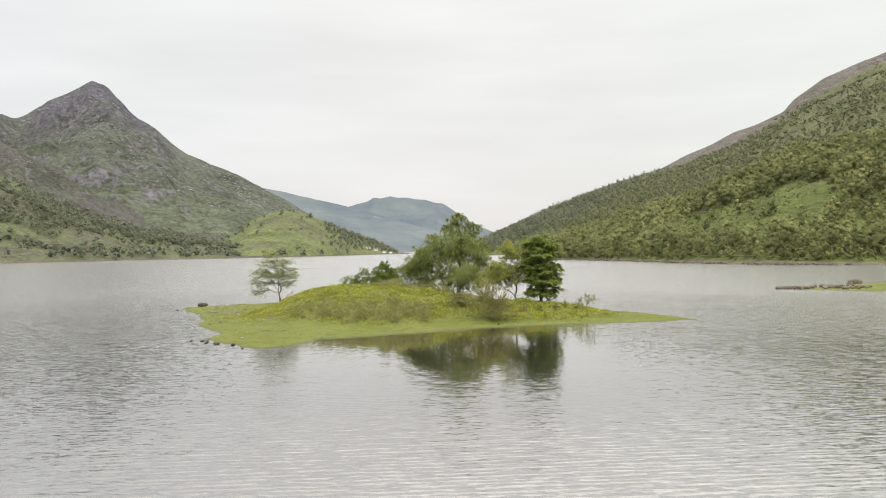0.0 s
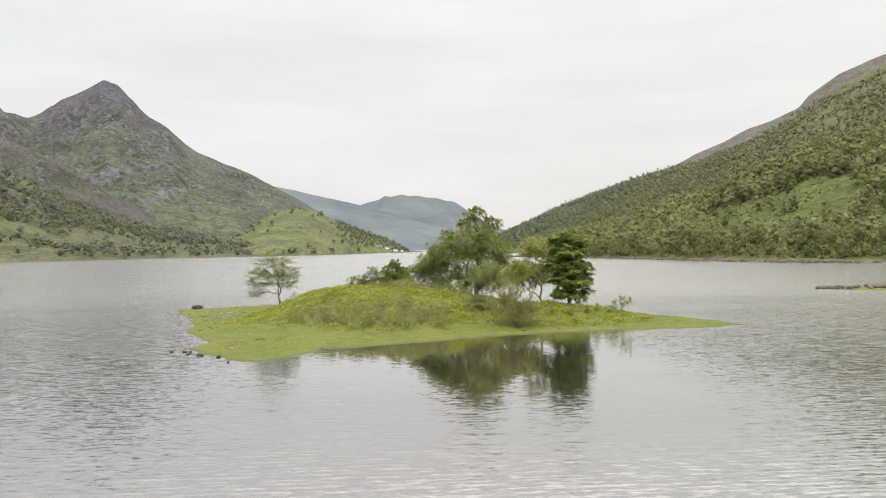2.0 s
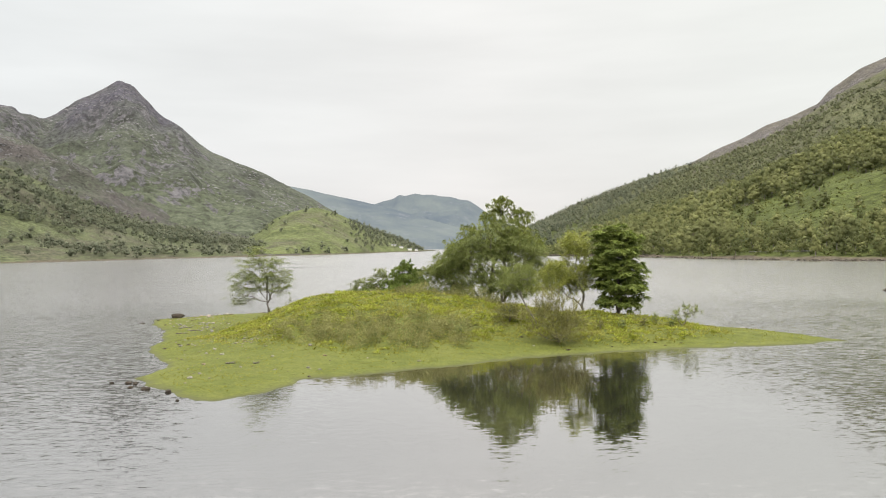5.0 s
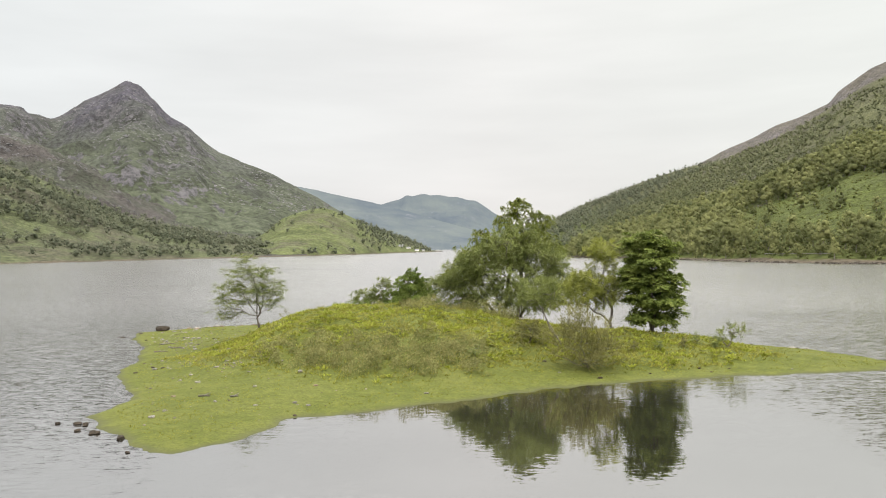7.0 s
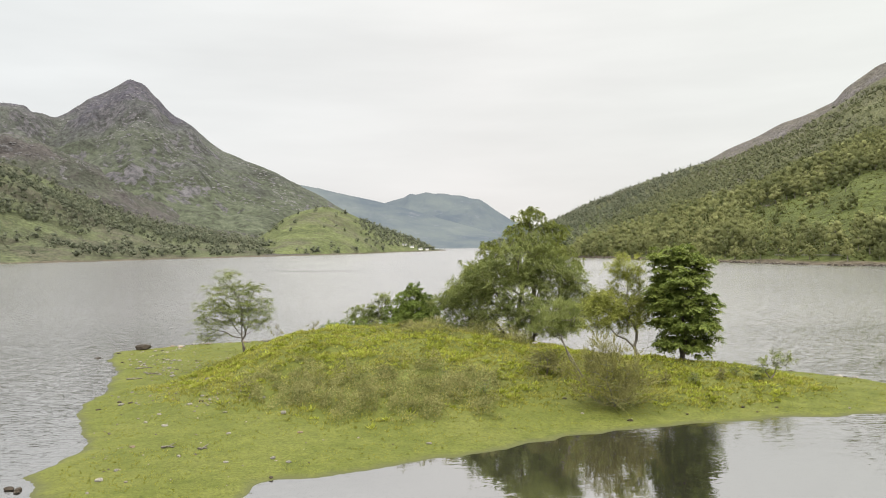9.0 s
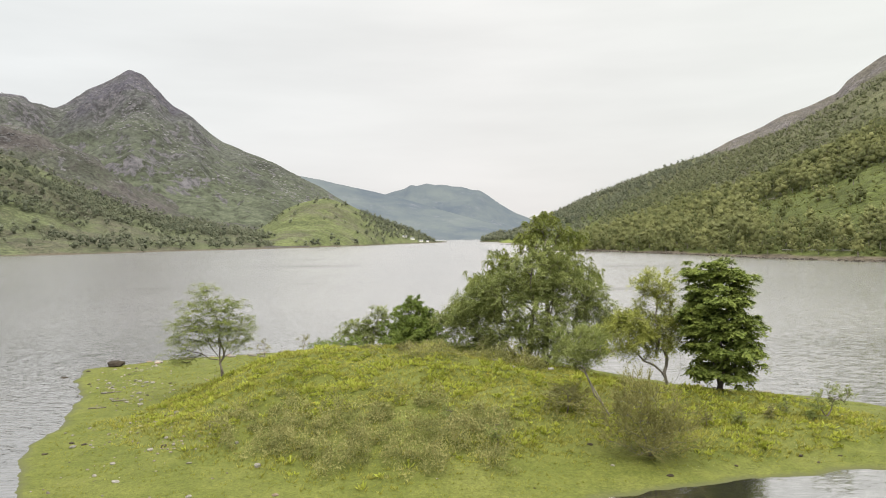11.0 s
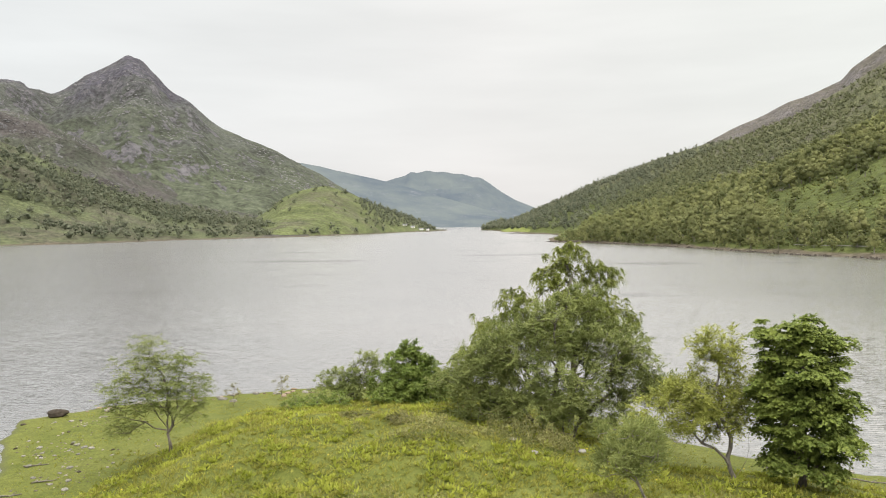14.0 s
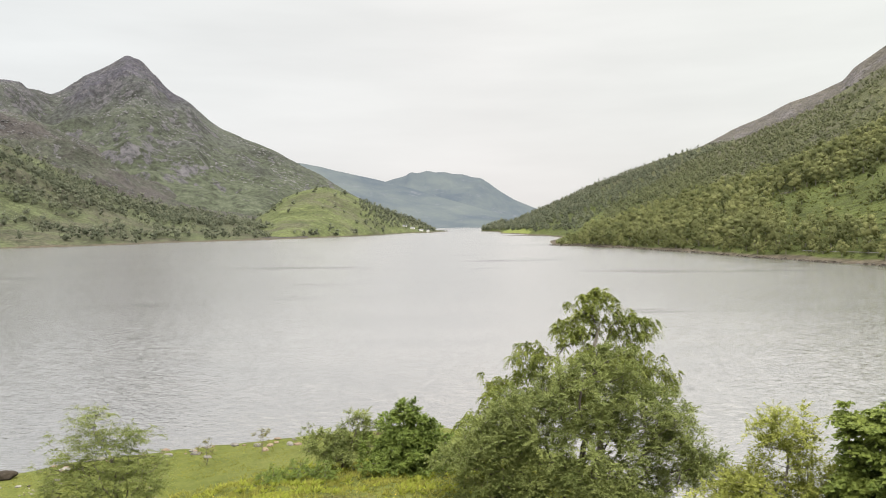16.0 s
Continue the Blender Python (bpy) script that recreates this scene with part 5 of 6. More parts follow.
def driftwood(x, y, length, turn, r=0.045):
    rng = np.random.default_rng(int(abs(x * 100 + y * 10)))
    n = 7
    pts = np.c_[np.linspace(-length / 2, length / 2, n), rng.normal(0, 0.05, n), r + rng.normal(0, 0.015, n)]
    ob = thing("driftwood", (x, y, ground_z(x, y) + 0.01), "bleached driftwood log lying on the turf", "driftwood", "driftwood on the island")
    ob.rotation_euler = (0, 0, turn)
    rad = r * np.linspace(1.0, 0.6, n)
    v, f, _ = tubes(pts, list(range(-1, n - 1)), rad, 7)
    part("log", mesh_np("log", v.reshape(-1, 3), f.reshape(-1, 4), True), M_DEADWOOD, ob)
    pts2 = np.array([pts[3], pts[3] + [0.15, 0.2, 0.05], pts[3] + [0.22, 0.42, 0.06]])
    v, f, _ = tubes(pts2, [-1, 0, 1], np.array([0.6, 0.5, 0.3]) * r, 5)
    part("stub", mesh_np("stub", v.reshape(-1, 3), f.reshape(-1, 4), True), M_DEADWOOD, ob)


for q in [(-12.0, -15.3, 0.55, 0.05, 0.05), (-10.3, -15.9, 0.36, 0.2, 0.045), (-20.9, 4.6, 1.0, 0.25), (-22.0, 9.4, 1.2, 0.3), (-20.2, 6.6, 1.1, 0.45), (18.2, 6.2, 3.2, -0.6), (21.0, 4.6, 3.6, -0.65), (9.9, 13.4, 1.6, 0.3)]:
    driftwood(*q)


def flowers():
    rng = np.random.default_rng(77)
    for nm, mat_c, n, box, size, label in (("daisies", (0.8, 0.8, 0.76), 420, (8, 17, -11.0, -7.0), 0.018, "small white flowers on the turf"),
                                           ("ragwort", (0.62, 0.42, 0.03), 150, (-17, 22, -8, 10), 0.045, "small yellow flower heads in the grass")):
        mat = plain_material(nm + "_petal", mat_c, 0.7, 0.08)
        x, y = scatter(n, box, rng)
        keep = (inside_distance(x, y, SHORE) > 1) & (fbm(x / 2.5, y / 2.5, 3, 101) > 0.5)
        x, y = x[keep], y[keep]
        z = island_z(x, y) + (0.08 if nm == "daisies" else 0.24)
        k = 5
        p = np.repeat(np.c_[x, y, z], k, 0)
        a = np.tile(np.linspace(0, 2 * math.pi, k, endpoint=False), len(x))
        d = np.c_[np.cos(a), np.sin(a), np.full(len(a), 0.3)]
        v, f = leaf_quads(p, d, np.full(len(p), size), np.full(len(p), size * 0.9), np.tile([[0, 0, 1.0]], (len(p), 1)), rng)
        tagged(part(nm, mesh_np(nm, v, f), mat), label, "flowers", kind="stuff")


flowers()

# ---------------------------------------------------------------- the neighbouring islet
ISLET = np.array([(67, 47.8), (69, 44.6), (73.5, 39.6), (79, 36), (88, 33), (100, 33), (108, 40), (106, 52), (98, 60), (90, 61), (82, 57), (76, 51), (71, 49.0)])


def islet_z(x, y):
    d = inside_distance(x, y, ISLET) + (fbm(x / 2.5, y / 2.5, 4, 202) - 0.5) * 1.6
    return np.where(d > 0, 0.05 + 0.09 * np.minimum(d, 9), np.maximum(d * 0.3, -1.2))


def islet():
    step = 0.5
    X, Y = np.meshgrid(np.arange(60, 112, step), np.arange(29, 66, step), indexing="ij")
    Z = islet_z(X, Y)
    idx = np.arange(X.size).reshape(X.shape)
    f = np.stack([idx[:-1, :-1], idx[1:, :-1], idx[1:, 1:], idx[:-1, 1:]], -1).reshape(-1, 4)
    f = f[Z.ravel()[f].max(1) > -0.7]
    used, inv = np.unique(f, return_inverse=True)
    v = np.stack([X, Y, Z], -1).reshape(-1, 3)[used]
    tagged(part("islet_ground", mesh_np("islet_ground", v, inv.reshape(-1, 4), True), M_TURF), "low grassy islet with a stony spit", "islet", kind="structure")
    rng = np.random.default_rng(15)
    mats = (M_BROWNSTONE, M_SHINGLE, M_BROWNSTONE)
    meshes = []
    for k in range(6):
        me = rock_mesh(rng)
        me.materials.append(mats[k % 3])
        meshes.append(me)
    for k in range(90):
        t = rng.random() ** 1.2
        x, y = 66 + 13 * t + rng.normal(0, 0.5), 48.2 - 9.5 * t + rng.normal(0, 0.6) + rng.random() * 4 * t
        s = rng.uniform(0.4, 1.25)
        ob = new("stone", meshes[k % 6])
        ob.location = (x, y, max(float(islet_z(np.array([x]), np.array([y]))[0]), -0.05) + 0.1 * s)
        ob.scale, ob.rotation_euler = (s, 0.8 * s, 1.1 * s), (0, 0, rng.uniform(0, 6))
        tagged(ob, "brown stone on the islet's spit", "stone", "stones on the spit")
    for x, y, s in [(84.6, 57.0, 1.7), (86.2, 58.2, 2.2), (83.4, 55.5, 1.0)]:
        ob = new("boulder", meshes[0])
        ob.location, ob.scale = (x, y, float(islet_z(np.array([x]), np.array([y]))[0]) + 0.2), (s, 0.85 * s, 1.15 * s)
        tagged(ob, "dark boulder on the islet", "boulder", "boulders on the islet")


islet()

# ---------------------------------------------------------------- woods on the hillsides


def tree_template(rng, leaves, size, lumps, slim=1.0, foot=0.16, hearts=4):
    """A crown one metre high with foliage in lumps, and a short trunk. Returns vertices and quads."""
    cs, rs = [], []
    for k in range(lumps):
        a = k * 2.4 + rng.uniform(-0.5, 0.5)
        h = foot + 0.1 + (0.74 - foot) * (k + rng.uniform(0, 1)) / lumps
        w = 0.27 * slim * math.sqrt(max(0.02, 1 - ((h - 0.4) / 0.5) ** 2)) * rng.uniform(0.55, 1.05)
        cs.append((math.cos(a) * w, math.sin(a) * w, h))
        rs.append(rng.uniform(0.8, 1.35) * 0.5 / lumps ** 0.47)
    order = rng.permutation(lumps)
    cs, rs = np.array(cs)[order], np.array(rs)[order]
    k = rng.integers(0, lumps, leaves)
    q = rng.normal(0, 1, (leaves, 3))
    q /= np.linalg.norm(q, axis=1, keepdims=True)
    q[:, 2] = np.where(q[:, 2] < -0.6, -q[:, 2], q[:, 2])
    p = cs[k] + q * rs[k][:, None] * rng.uniform(0.62, 1.16, leaves)[:, None] * np.array([slim, slim, 1])
    up = p - np.array([0, 0, 0.34])
    up /= np.linalg.norm(up, axis=1, keepdims=True) + 1e-6
    up = up + rng.normal(0, 0.3, (leaves, 3)) + np.array([0, 0, 0.2])
    d = rng.normal(0, 1, (leaves, 3))
    d -= up * (np.sum(d * up, 1) / np.sum(up * up, 1))[:, None]
    L = size * rng.uniform(0.6, 1.35, leaves)
    v, f = leaf_quads(p - d / np.linalg.norm(d, axis=1, keepdims=True) * L[:, None] * 0.5, d, L, L * 0.9, up, rng)
    # the dense heart of each lump
    t = (1 + 5 ** 0.5) / 2
    ico = np.array([[-1, t, 0], [1, t, 0], [-1, -t, 0], [1, -t, 0], [0, -1, t], [0, 1, t], [0, -1, -t], [0, 1, -t], [t, 0, -1], [t, 0, 1], [-t, 0, -1], [-t, 0, 1]]) / math.sqrt(1 + t * t)
    tri = np.array([[0, 11, 5], [0, 5, 1], [0, 1, 7], [0, 7, 10], [0, 10, 11], [1, 5, 9], [5, 11, 4], [11, 10, 2], [10, 7, 6], [7, 1, 8], [3, 9, 4], [3, 4, 2], [3, 2, 6], [3, 6, 8], [3, 8, 9], [4, 9, 5], [2, 4, 11], [6, 2, 10], [8, 6, 7], [9, 8, 1]])
    V, F, o = [v], [np.r_[f[:, [0, 1, 2]], f[:, [0, 2, 3]]]], len(v)
    N, W = [np.repeat(q, 4, 0)], [np.zeros(len(v))]
    for cc, rr in [((0, 0, 0.4), 0.26)] + list(zip(cs, rs))[:hearts]:
        V.append(cc + ico * rr * 0.58 * rng.uniform(0.8, 1.15, (12, 1)) * np.array([slim, slim, 0.95]))
        F.append(tri + o)
        N.append(ico)
        W.append(np.full(12, 0.7))
        o += 12
    v, f, n = np.concatenate(V), np.concatenate(F), np.concatenate(N)
    w = np.concatenate(W)[:, None]
    out = v - np.array([0, 0, 0.34])
    out /= np.linalg.norm(out, axis=1, keepdims=True) + 1e-6
    n = w * n + (1 - w) * out + np.array([0, 0, 0.2])
    n /= np.linalg.norm(n, axis=1, keepdims=True)
    # trunk
    pts = np.array([[0, 0, -0.06], [0.01, 0, 0.2], [0.0, 0.01, 0.6]])
    tv, tf, _ = tubes(pts, [-1, 0, 1], np.array([0.022, 0.018, 0.008]), 4)
    return v, f, n, tv.reshape(-1, 3), tf.reshape(-1, 4)


def stamp(templates, x, y, z, h, rng, which=1):
    """Many trees joined into two arrays of vertices and faces: crowns or trunks."""
    V, F, N, S = [], [], [], []
    kind = rng.integers(0, len(templates), len(x))
    turn = rng.uniform(0, 6.28, len(x))
    wide = rng.uniform(0.85, 1.35, len(x))
    tv, tf = [], []
    off = toff = 0
    for i in range(len(x)):
        v, f, n, a, b = templates[kind[i]]
        c, s = math.cos(turn[i]) * wide[i], math.sin(turn[i]) * wide[i]
        R = np.array([[c, s, 0], [-s, c, 0], [0, 0, 1]]) * h[i]
        o = np.array([x[i], y[i], z[i]])
        V.append(v @ R + o)
        F.append(f + off)
        N.append(n @ R / h[i])
        S.append(np.full(len(v), rng.random()))
        off += len(v)
        tv.append(a @ R + o)
        tf.append(b + toff)
        toff += len(a)
    return np.concatenate(V), np.concatenate(F), np.concatenate(N), np.concatenate(tv), np.concatenate(tf), np.concatenate(S)


def wood(name, label, templates, x, y, z, h, rng, leaf, trunks=True):
    v, f, n, a, b, sh = stamp(templates, x, y, z, h, rng)
    ob = thing(name, (0, 0, 0), label, "woodland", kind="stuff")
    tagged(part("foliage", crown_normals(mesh_np("foliage", v, f), n, sh), leaf, ob), kind="stuff")
    if trunks:
        tagged(part("trunks", mesh_np("trunks", a, b), M_PALEBARK, ob), kind="stuff")


def pick(hill, n, az, srange, rng, keep):
    """Random places on a hill, by bearing and height, thinned by keep(x, y, az, s)."""
    a = rng.uniform(az[0], az[1], n)
    s = np.sqrt(rng.uniform(srange[0] ** 2 if srange[0] > 0 else 0, srange[1] ** 2, n))
    x, y, z = hill.at(a, s)
    k = keep(x, y, a, s) > rng.random(n)
    return x[k], y[k], z[k], a[k], s[k]


def thin(x, y, gap):
    """Drops places that crowd one another."""
    seen, keep = {}, []
    for i in range(len(x)):
        c = (int(x[i] // gap), int(y[i] // gap))
        ok = True
        for dx in (-1, 0, 1):
            for dy in (-1, 0, 1):
                for j in seen.get((c[0] + dx, c[1] + dy), ()):
                    if (x[i] - x[j]) ** 2 + (y[i] - y[j]) ** 2 < gap * gap:
                        ok = False
        if ok:
            seen.setdefault(c, []).append(i)
            keep.append(i)
    return np.array(keep, int)


def hillside_woods():
    rng = np.random.default_rng(21)
    near = [tree_template(rng, 220, 0.062, 13, 1.0, 0.05, 9) for _ in range(6)]
    slim = [tree_template(rng, 190, 0.055, 12, 0.66, 0.16, 8) for _ in range(5)]
    higher = [tree_template(rng, 100, 0.082, 9, 1.0, 0.04, 6) for _ in range(6)]
    mid = [tree_template(rng, 36, 0.13, 6, 1.05, 0.02, 3) for _ in range(6)]
    far = [tree_template(rng, 38, 0.12, 6, 1.0, 0.04, 3) for _ in range(6)]

    # the wooded hill across the loch: a belt along the shore, a bracken clearing, woods above
    def right_cover(x, y, a, s):
        patch = fbm(x / 60.0, y / 60.0, 4, 301)
        wv = 0.03 * (patch - 0.5)
        lo = np.interp(a, [21.2, 22.5, 24, 26, 29, 32.5, 34.5], [0.205, 0.15, 0.095, 0.07, 0.06, 0.08, 0.15])
        hi = np.interp(a, [21.2, 22.5, 24, 26, 29, 31, 33, 34.5], [0.21, 0.225, 0.235, 0.235, 0.245, 0.24, 0.21, 0.15])
        clear = smooth_step(lo - 0.012, lo + 0.008, s + wv) * smooth_step(hi + 0.012, hi - 0.008, s + wv)
        belt = smooth_step(0.20, 0.12, s + 0.1 * (patch - 0.5))
        row = smooth_step(hi, hi + 0.01, s) * smooth_step(hi + 0.075, hi + 0.05, s) * (a > 20)
        glade = smooth_step(0.53, 0.60, fbm(x / 45.0, y / 45.0, 3, 309)) * smooth_step(0.3, 0.36, s)
        return np.clip(0.6 + 2.2 * (patch - 0.42) + 1.5 * belt + row, 0.3, 1) * (1 - 0.9985 * clear) * (1 - 0.97 * glade)

    x, y, z, a, s = (np.r_[p, q] for p, q in zip(pick(right_hill, 9000, (8.6, 41.5), (0.004, 0.14), rng, right_cover), pick(right_hill, 26000, (9.5, 41.5), (0.13, 0.40), rng, right_cover)))
    road = (s < 0.02) & (a > 23.5) & (a < 29.5) & (rng.random(len(s)) > 0.3)
    x, y, z, a, s = x[~road], y[~road], z[~road], a[~road], s[~road]
    k = thin(x, y, 6.4)
    x, y, z, s, a = x[k], y[k], z[k], s[k], a[k]
    h = rng.uniform(8.5, 14.5, len(x)) * np.where(s < 0.02, 0.7, 1.0) * np.interp(a, [7.7, 9.0, 11.5], [0.2, 0.42, 1.0]) * np.where((a > 22.5) & (s > 0.035) & (s < 0.14), 0.72, 1)
    # the front row of shore trees stands singly
    r = bearing(x, y)[1]
    front = (s < 0.10) & (a > 9.5) & (a < 31)
    order = np.where(front)[0]
    order = order[np.argsort(s[order])][:200]
    made = []
    for t in near[:4] + slim[:4]:
        v, f, n, tv, tf = t
        m1, m2 = crown_normals(mesh_np("crown", v, f), n), mesh_np("trunk", tv, tf)
        m1.materials.append(M_WOOD_NEAR)
        m2.materials.append(M_PALEBARK)
        made.append((m1, m2))
    for i in order:
        m1, m2 = made[int(rng.integers(0, len(made)))]
        ob = thing("birch_tree" if m1 in [q[0] for q in made[4:]] else "oak_tree", (x[i], y[i], z[i] - 0.2), "broadleaf tree on the far wooded shore", "tree", "trees along the far shore")
        ob.scale = (h[i] * rng.uniform(0.9, 1.3),) * 2 + (h[i],)
        ob.rotation_euler = (0, 0, rng.uniform(0, 6.28))
        part("trunk", m2, M_PALEBARK, ob)
        part("crown", m1, M_WOOD_NEAR, ob)
    rest = np.ones(len(x), bool)
    rest[order] = False
    low = rest & (s < 0.15)
    high = rest & (s >= 0.15)
    wood("woodland", "mixed green broadleaf woods on the lower hillside", near + slim[:3], x[low], y[low], z[low] - 0.3, h[low], rng, M_WOOD_NEAR)
    wood("woodland", "dense broadleaf woods above the bracken clearing", higher, x[high], y[high], z[high] - 0.3, h[high], rng, M_WOOD_NEAR)
    lone = [(24.6, 0.17, 8.5), (27.4, 0.165, 7.5), (26.2, 0.115, 5.0), (28.6, 0.13, 6.0), (23.4, 0.185, 6.5)]
    x, y, z = right_hill.at(np.array([q[0] for q in lone]), np.array([q[1] for q in lone]))
    for i, q in enumerate(lone):
        m1, m2 = made[i % 4]
        ob = thing("oak_tree", (x[i], y[i], z[i] - 0.2), "lone rounded tree in the bracken clearing", "tree", "trees in the clearing")
        ob.scale = (1.15 * q[2], 1.15 * q[2], q[2])
        part("trunk", m2, M_PALEBARK, ob)
        part("crown", m1, M_WOOD_NEAR, ob)

    x, y, z, a, s = pick(right_hill, 26000, (12, 37), (0.40, 1.03), rng, lambda x, y, a, s: np.clip(0.5 + 2.5 * (fbm(x / 80.0, y / 80.0, 4, 302) - 0.45), 0.05, 1) * smooth_step(1.25, 0.75, s + 0.25 * smooth_step(22, 30, a)))
    k = thin(x, y, 5.2)
    x, y, z, s = x[k], y[k], z[k], s[k]
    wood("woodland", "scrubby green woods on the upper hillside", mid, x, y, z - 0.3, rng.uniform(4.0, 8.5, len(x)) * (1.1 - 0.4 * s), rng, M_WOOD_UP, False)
    x, y, z, a, s = pick(right_far, 16000, (3.4, 20.5), (0.01, 1.02), rng, lambda x, y, a, s: np.clip(0.6 + 2.0 * (fbm(x / 90.0, y / 90.0, 4, 303) - 0.42), 0.08, 1) * (1 - 0.95 * ((a > 4.6) & (a < 9.4) & (s < 0.13))))
    k = thin(x, y, 7.8)
    x, y, z, a = x[k], y[k], z[k], a[k]
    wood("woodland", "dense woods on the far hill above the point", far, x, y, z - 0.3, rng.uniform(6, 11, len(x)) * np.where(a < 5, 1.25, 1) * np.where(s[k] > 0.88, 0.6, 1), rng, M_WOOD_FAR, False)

    x, y, z, a, s = pick(right_hill, 3000, (8.6, 41), (0.004, 0.045), rng, lambda x, y, a, s: np.clip(4 * (fbm(x / 22.0, y / 22.0, 3, 304) - 0.28), 0, 1) * np.where((a > 23.5) & (a < 29.5) & (s < 0.018), 0.3, 1))
    k = thin(x, y, 2.6)
    wood("shrubs", "green alder and willow shrubs along the wooded shore", mid, x[k], y[k], z[k] - 0.3, rng.uniform(2.0, 5.0, len(k)), rng, M_WOOD_NEAR, False)

    clump = [tree_template(rng, 16, 0.38, 3, 1.7, 0.0, 1) for _ in range(4)]
    x, y, z, a, s = pick(right_hill, 9000, (21, 35), (0.08, 0.29), rng, lambda x, y, a, s: 0.02 + np.clip(5 * (fbm(x / 14.0, y / 14.0, 3, 308) - 0.42), 0, 1))
    k = thin(x, y, 3.4)
    wood("bracken_slope", "bracken and low scrub in the hillside clearing", clump, x[k], y[k], z[k] - 0.3, rng.uniform(0.7, 1.5, len(k)), rng, M_FERN, False)

    # across the loch on the other side: shore belt, hedges and dark plantations
    def left_cover(x, y, a, s):
        patch = fbm(x / 70.0, y / 70.0, 4, 311)
        belt = smooth_step(0.26, 0.12, s + 0.15 * (patch - 0.5)) * np.clip(5 * (patch - 0.42), 0, 1) * np.interp(a, [-26, -20, -15], [0.75, 0.55, 0.32])
        w = 0.22 * (fbm(x / 90.0, y / 90.0, 3, 312) - 0.5)
        lo = np.interp(a, [-34, -27.5, -25.5, -24, -22.4, -20, -18, -14, -8], [0.26, 0.29, 0.36, 0.46, 0.52, 0.50, 0.42, 0.4, 0.5])
        hi = np.interp(a, [-34, -27.5, -25, -22, -18, -14], [0.86, 0.80, 0.84, 0.92, 0.9, 0.6])
        dark = smooth_step(lo, lo + 0.04, s + w) * smooth_step(hi, hi - 0.08, s + w) * np.clip(0.4 + 6 * (fbm(x / 40.0, y / 40.0, 3, 313) - 0.45), 0.04, 1) * np.interp(a, [-25, -18, -14], [1.0, 0.6, 0.3])
        return np.clip(belt + dark + 0.025, 0, 1)

    x, y, z, a, s = pick(low_left, 30000, (-34, -3), (0.01, 1.0), rng, left_cover)
    k = thin(x, y, 6.8)
    x, y, z = x[k], y[k], z[k]
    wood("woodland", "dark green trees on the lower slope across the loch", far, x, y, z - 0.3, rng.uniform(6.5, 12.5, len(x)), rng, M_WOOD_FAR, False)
    x, y, z, a, s = pick(knoll, 3000, (-13.5, 0), (0.02, 1.0), rng, lambda x, y, a, s: np.clip(smooth_step(0.14, 0.04, s) * 2.5 * (fbm(x / 60.0, y / 60.0, 3, 321) - 0.3) + 0.85 * smooth_step(-5.6, -4.2, a) + 0.02, 0, 1))
    k = thin(x, y, 7.0)
    x, y, z = x[k], y[k], z[k]
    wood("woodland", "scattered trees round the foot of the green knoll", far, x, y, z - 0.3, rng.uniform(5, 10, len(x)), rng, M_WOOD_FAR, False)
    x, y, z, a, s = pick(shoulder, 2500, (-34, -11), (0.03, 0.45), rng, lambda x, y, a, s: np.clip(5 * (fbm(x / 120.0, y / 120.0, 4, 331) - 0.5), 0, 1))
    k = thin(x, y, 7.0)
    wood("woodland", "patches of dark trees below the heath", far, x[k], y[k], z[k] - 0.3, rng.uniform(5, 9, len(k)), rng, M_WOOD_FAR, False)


hillside_woods()

# ---------------------------------------------------------------- shore stones across the loch


def shore_rocks():
    rng = np.random.default_rng(91)
    n = 2600
    a = rng.uniform(8, 36, n)
    s = rng.uniform(-0.006, 0.012, n)
    x, y, z = right_hill.at(a, s)
    k = fbm(a * 1.7, a * 0, 3, 92) > rng.uniform(0.2, 0.7, n)
    x, y = x[k], y[k]
    t = rng.normal(0, 1, (5, 8, 3))
    cube = np.array([[-1, -1, -1], [1, -1, -1], [1, 1, -1], [-1, 1, -1], [-1, -1, 1], [1, -1, 1], [1, 1, 1], [-1, 1, 1]], float) * 0.5
    quad = np.array([[0, 3, 2, 1], [4, 5, 6, 7], [0, 1, 5, 4], [1, 2, 6, 5], [2, 3, 7, 6], [3, 0, 4, 7]])
    V, F = [], []
    for i in range(len(x)):
        w = rng.uniform(0.3, 1.1)
        ang = rng.uniform(0, 3.1)
        R = np.array([[math.cos(ang), math.sin(ang), 0], [-math.sin(ang), math.cos(ang), 0], [0, 0, 0.6]])
        V.append((cube + 0.16 * t[i % 5]) @ R * w + [x[i], y[i], 0.12 + 0.1 * w])
        F.append(quad + 8 * i)
    tagged(part("shore_rocks", mesh_np("shore_rocks", np.concatenate(V), np.concatenate(F)), M_SHINGLE), "brown rocks and shingle along the wooded shore", "rocks", kind="stuff")


shore_rocks()

# ---------------------------------------------------------------- houses at the narrows


def box(sx, sy, sz, z0=0.0):
    bm = bmesh.new()
    bmesh.ops.create_cube(bm, size=1.0)
    for v in bm.verts:
        v.co = Vector((v.co.x * sx, v.co.y * sy, (v.co.z + 0.5) * sz + z0))
    return bm


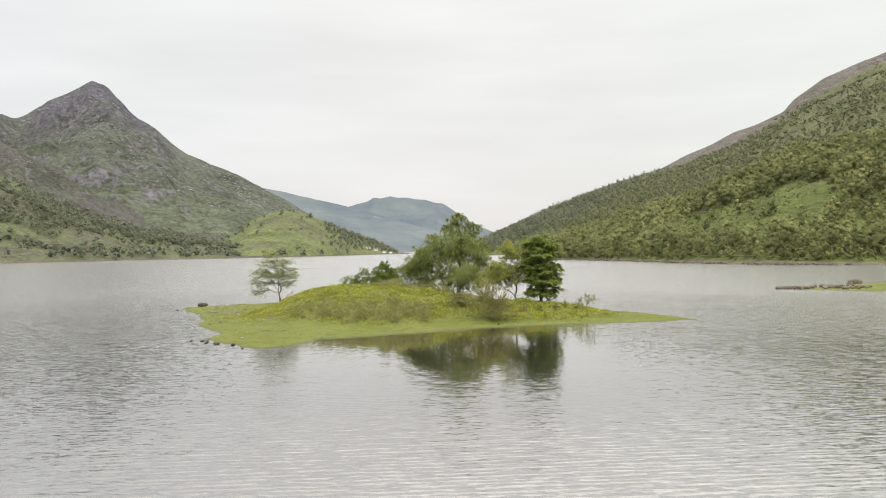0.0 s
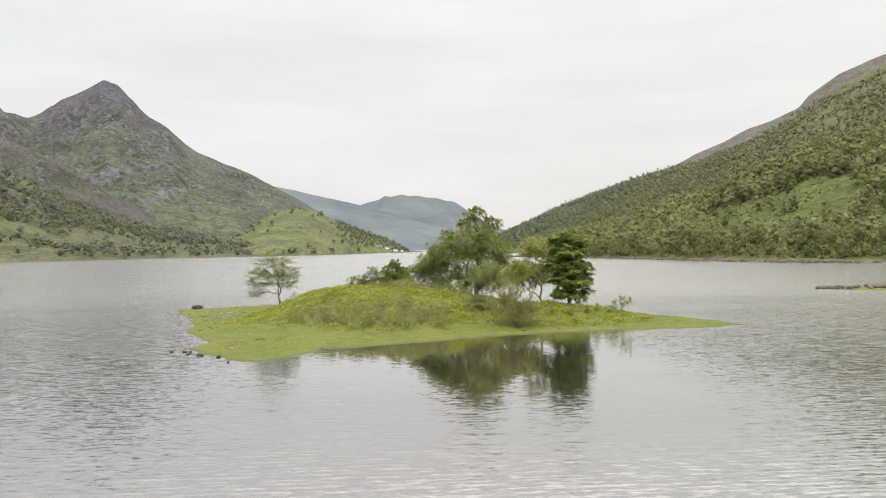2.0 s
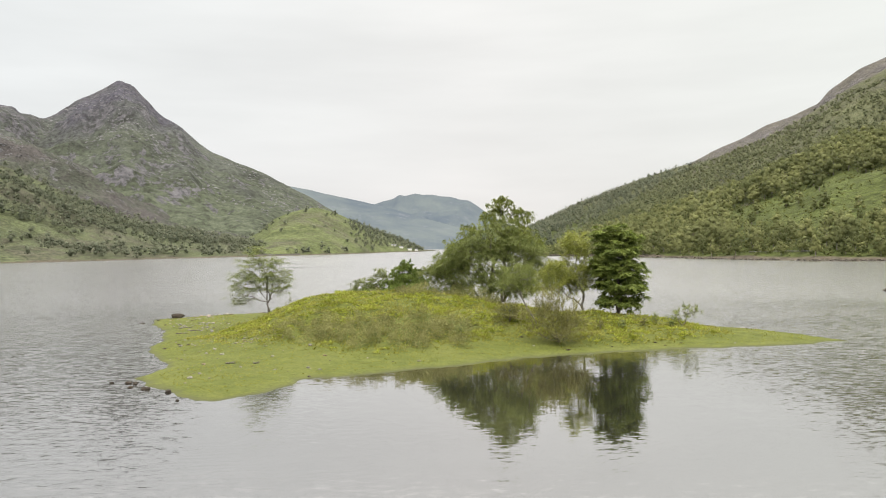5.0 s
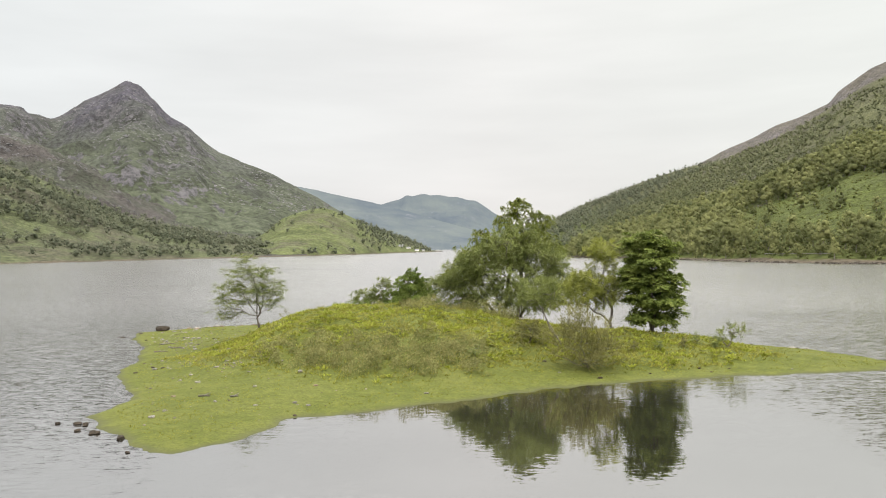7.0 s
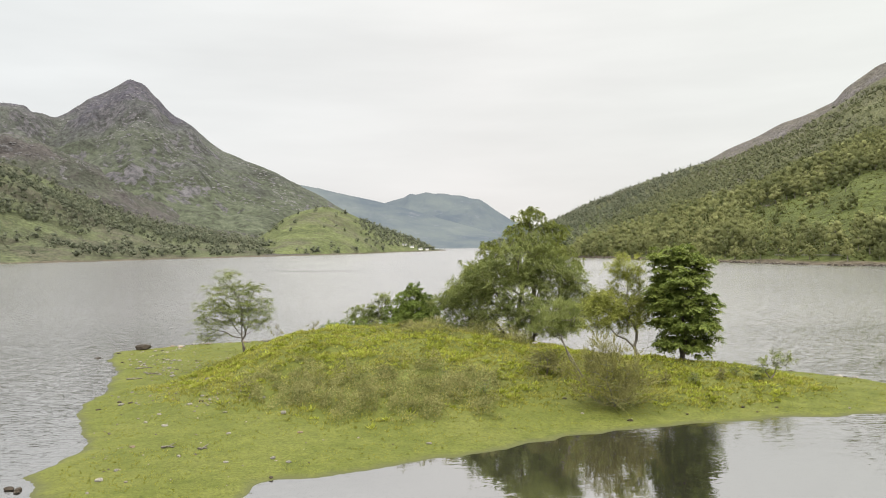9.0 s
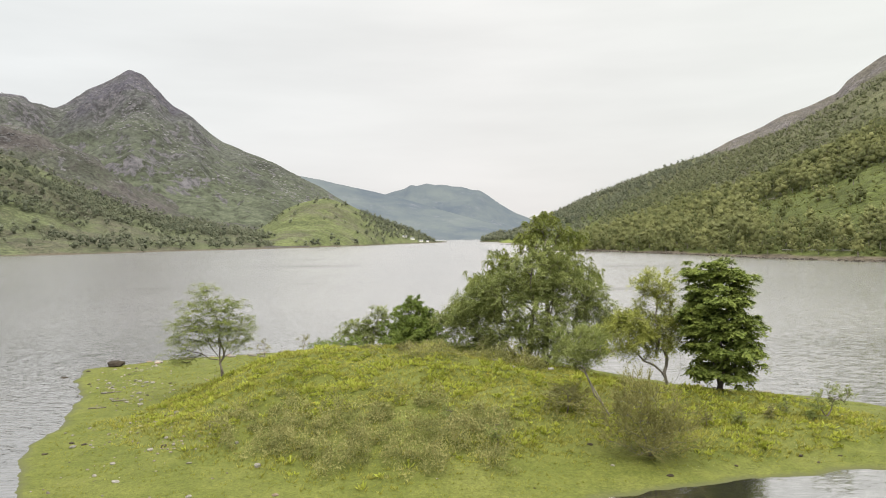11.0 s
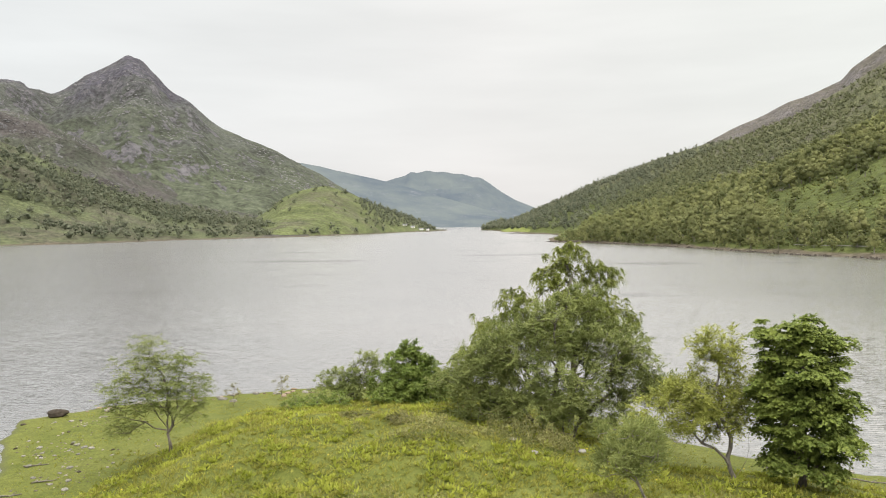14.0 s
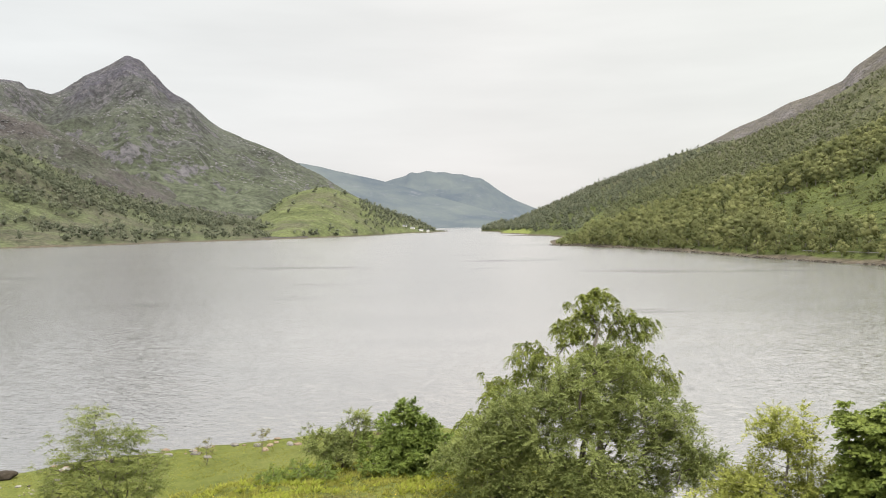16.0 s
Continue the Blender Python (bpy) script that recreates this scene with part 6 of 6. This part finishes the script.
def gable(sx, sy, z0, rise, over=0.4):
    bm = bmesh.new()
    hx, hy = sx / 2 + over, sy / 2 + over
    p = [bm.verts.new(q) for q in ((-hx, -hy, z0 - 0.15), (hx, -hy, z0 - 0.15), (hx, hy, z0 - 0.15), (-hx, hy, z0 - 0.15), (-hx, 0, z0 + rise), (hx, 0, z0 + rise))]
    for f in ((0, 1, 5, 4), (2, 3, 4, 5), (0, 4, 3), (1, 2, 5), (0, 3, 2, 1)):
        bm.faces.new([p[i] for i in f])
    return bm


def house(az, r, sx, sy, sz, turn):
    x, y = spot(az, r)
    z = float(low_left.height(np.array([x]), np.array([y]))[0][0])
    zk = float(knoll.height(np.array([x]), np.array([y]))[0][0]) if az < 0.2 else z
    ob = thing("house", (x, y, max(z, zk, 0.5) - 0.2), "small white house with a grey slate roof by the far shore", "house", "houses at the narrows")
    ob.rotation_euler = (0, 0, radians(turn))
    ob.scale = (0.6, 0.6, 0.6)
    part("wall", box(sx, sy, sz), M_WHITE, ob)
    roof = part("roof", gable(sx, sy, sz, sy * 0.42), M_SLATE, ob)
    ch = part("chimney", box(0.8, 0.8, 1.6, sz + sy * 0.3), M_WHITE, roof)
    ch.location = (sx * 0.4, 0, 0)
    for k in (-0.3, 0.0, 0.3):
        w = part("window" if k else "door", box(1.0, 0.08, 1.2 if k else 2.0, 1.0 if k else 0.1), M_PANE, ob)
        w.location = (k * sx, -sy / 2 - 0.03, 0)


for q in [(-2.15, 1455, 14, 7, 4.0, 4), (-1.6, 1462, 12, 7, 4.0, -6), (-1.0, 1470, 14, 7, 4.0, 3), (-0.5, 1480, 8, 6, 4.0, 8)]:
    house(*q)


def stone_spit():
    """A low line of boulders running out from the meadow."""
    rng = np.random.default_rng(131)
    t = rng.random(420)
    az = 4.9 + 3.9 * t ** 0.8 + rng.normal(0, 0.03, 420)
    r = 1010 - 75 * t + rng.normal(0, 3.5, 420)
    x, y = spot(az, r)
    cube = np.array([[-1, -1, -1], [1, -1, -1], [1, 1, -1], [-1, 1, -1], [-0.7, -0.7, 1], [0.7, -0.8, 1], [0.8, 0.7, 1], [-0.7, 0.8, 1]], float) * 0.5
    quad = np.array([[0, 3, 2, 1], [4, 5, 6, 7], [0, 1, 5, 4], [1, 2, 6, 5], [2, 3, 7, 6], [3, 0, 4, 7]])
    V, F = [], []
    for i in range(len(x)):
        w = rng.uniform(1.0, 3.4) * (0.5 + t[i])
        V.append(cube * [w, w, 0.45 * w] + [x[i], y[i], 0.1 * w])
        F.append(quad + 8 * i)
    tagged(part("stone_spit", mesh_np("stone_spit", np.concatenate(V), np.concatenate(F)), M_SHINGLE), "low spit of grey boulders off the meadow", "rocks", kind="stuff")


stone_spit()


def roadside_rail():
    """A pale crash barrier along the shore road, on short posts."""
    ob = thing("crash_barrier", (0, 0, 0), "pale steel crash barrier along the shore road among trees", "barrier")
    az = np.linspace(24.6, 29.0, 25)
    x, y, z = right_hill.at(az, np.full(len(az), 0.017))
    z = 3.5 + 0.3 * (z - z.mean())
    for i in range(len(az) - 1):
        a, b = Vector((x[i], y[i], z[i])), Vector((x[i + 1], y[i + 1], z[i + 1]))
        d = b - a
        bm = box(d.length + 0.05, 0.12, 0.26, -0.13)
        rail = part("rail", bm, M_STEEL, ob)
        rail.location = (a + b) / 2
        rail.rotation_euler = (0, -math.asin(d.z / d.length), math.atan2(d.y, d.x))
        gz = float(right_hill.height(np.array([a.x]), np.array([a.y]))[0][0])
        p = part("post", box(0.12, 0.12, max(0.5, z[i] - gz) + 0.3, 0), M_DEADWOOD, ob)
        p.location = (a.x, a.y, gz - 0.3)


roadside_rail()
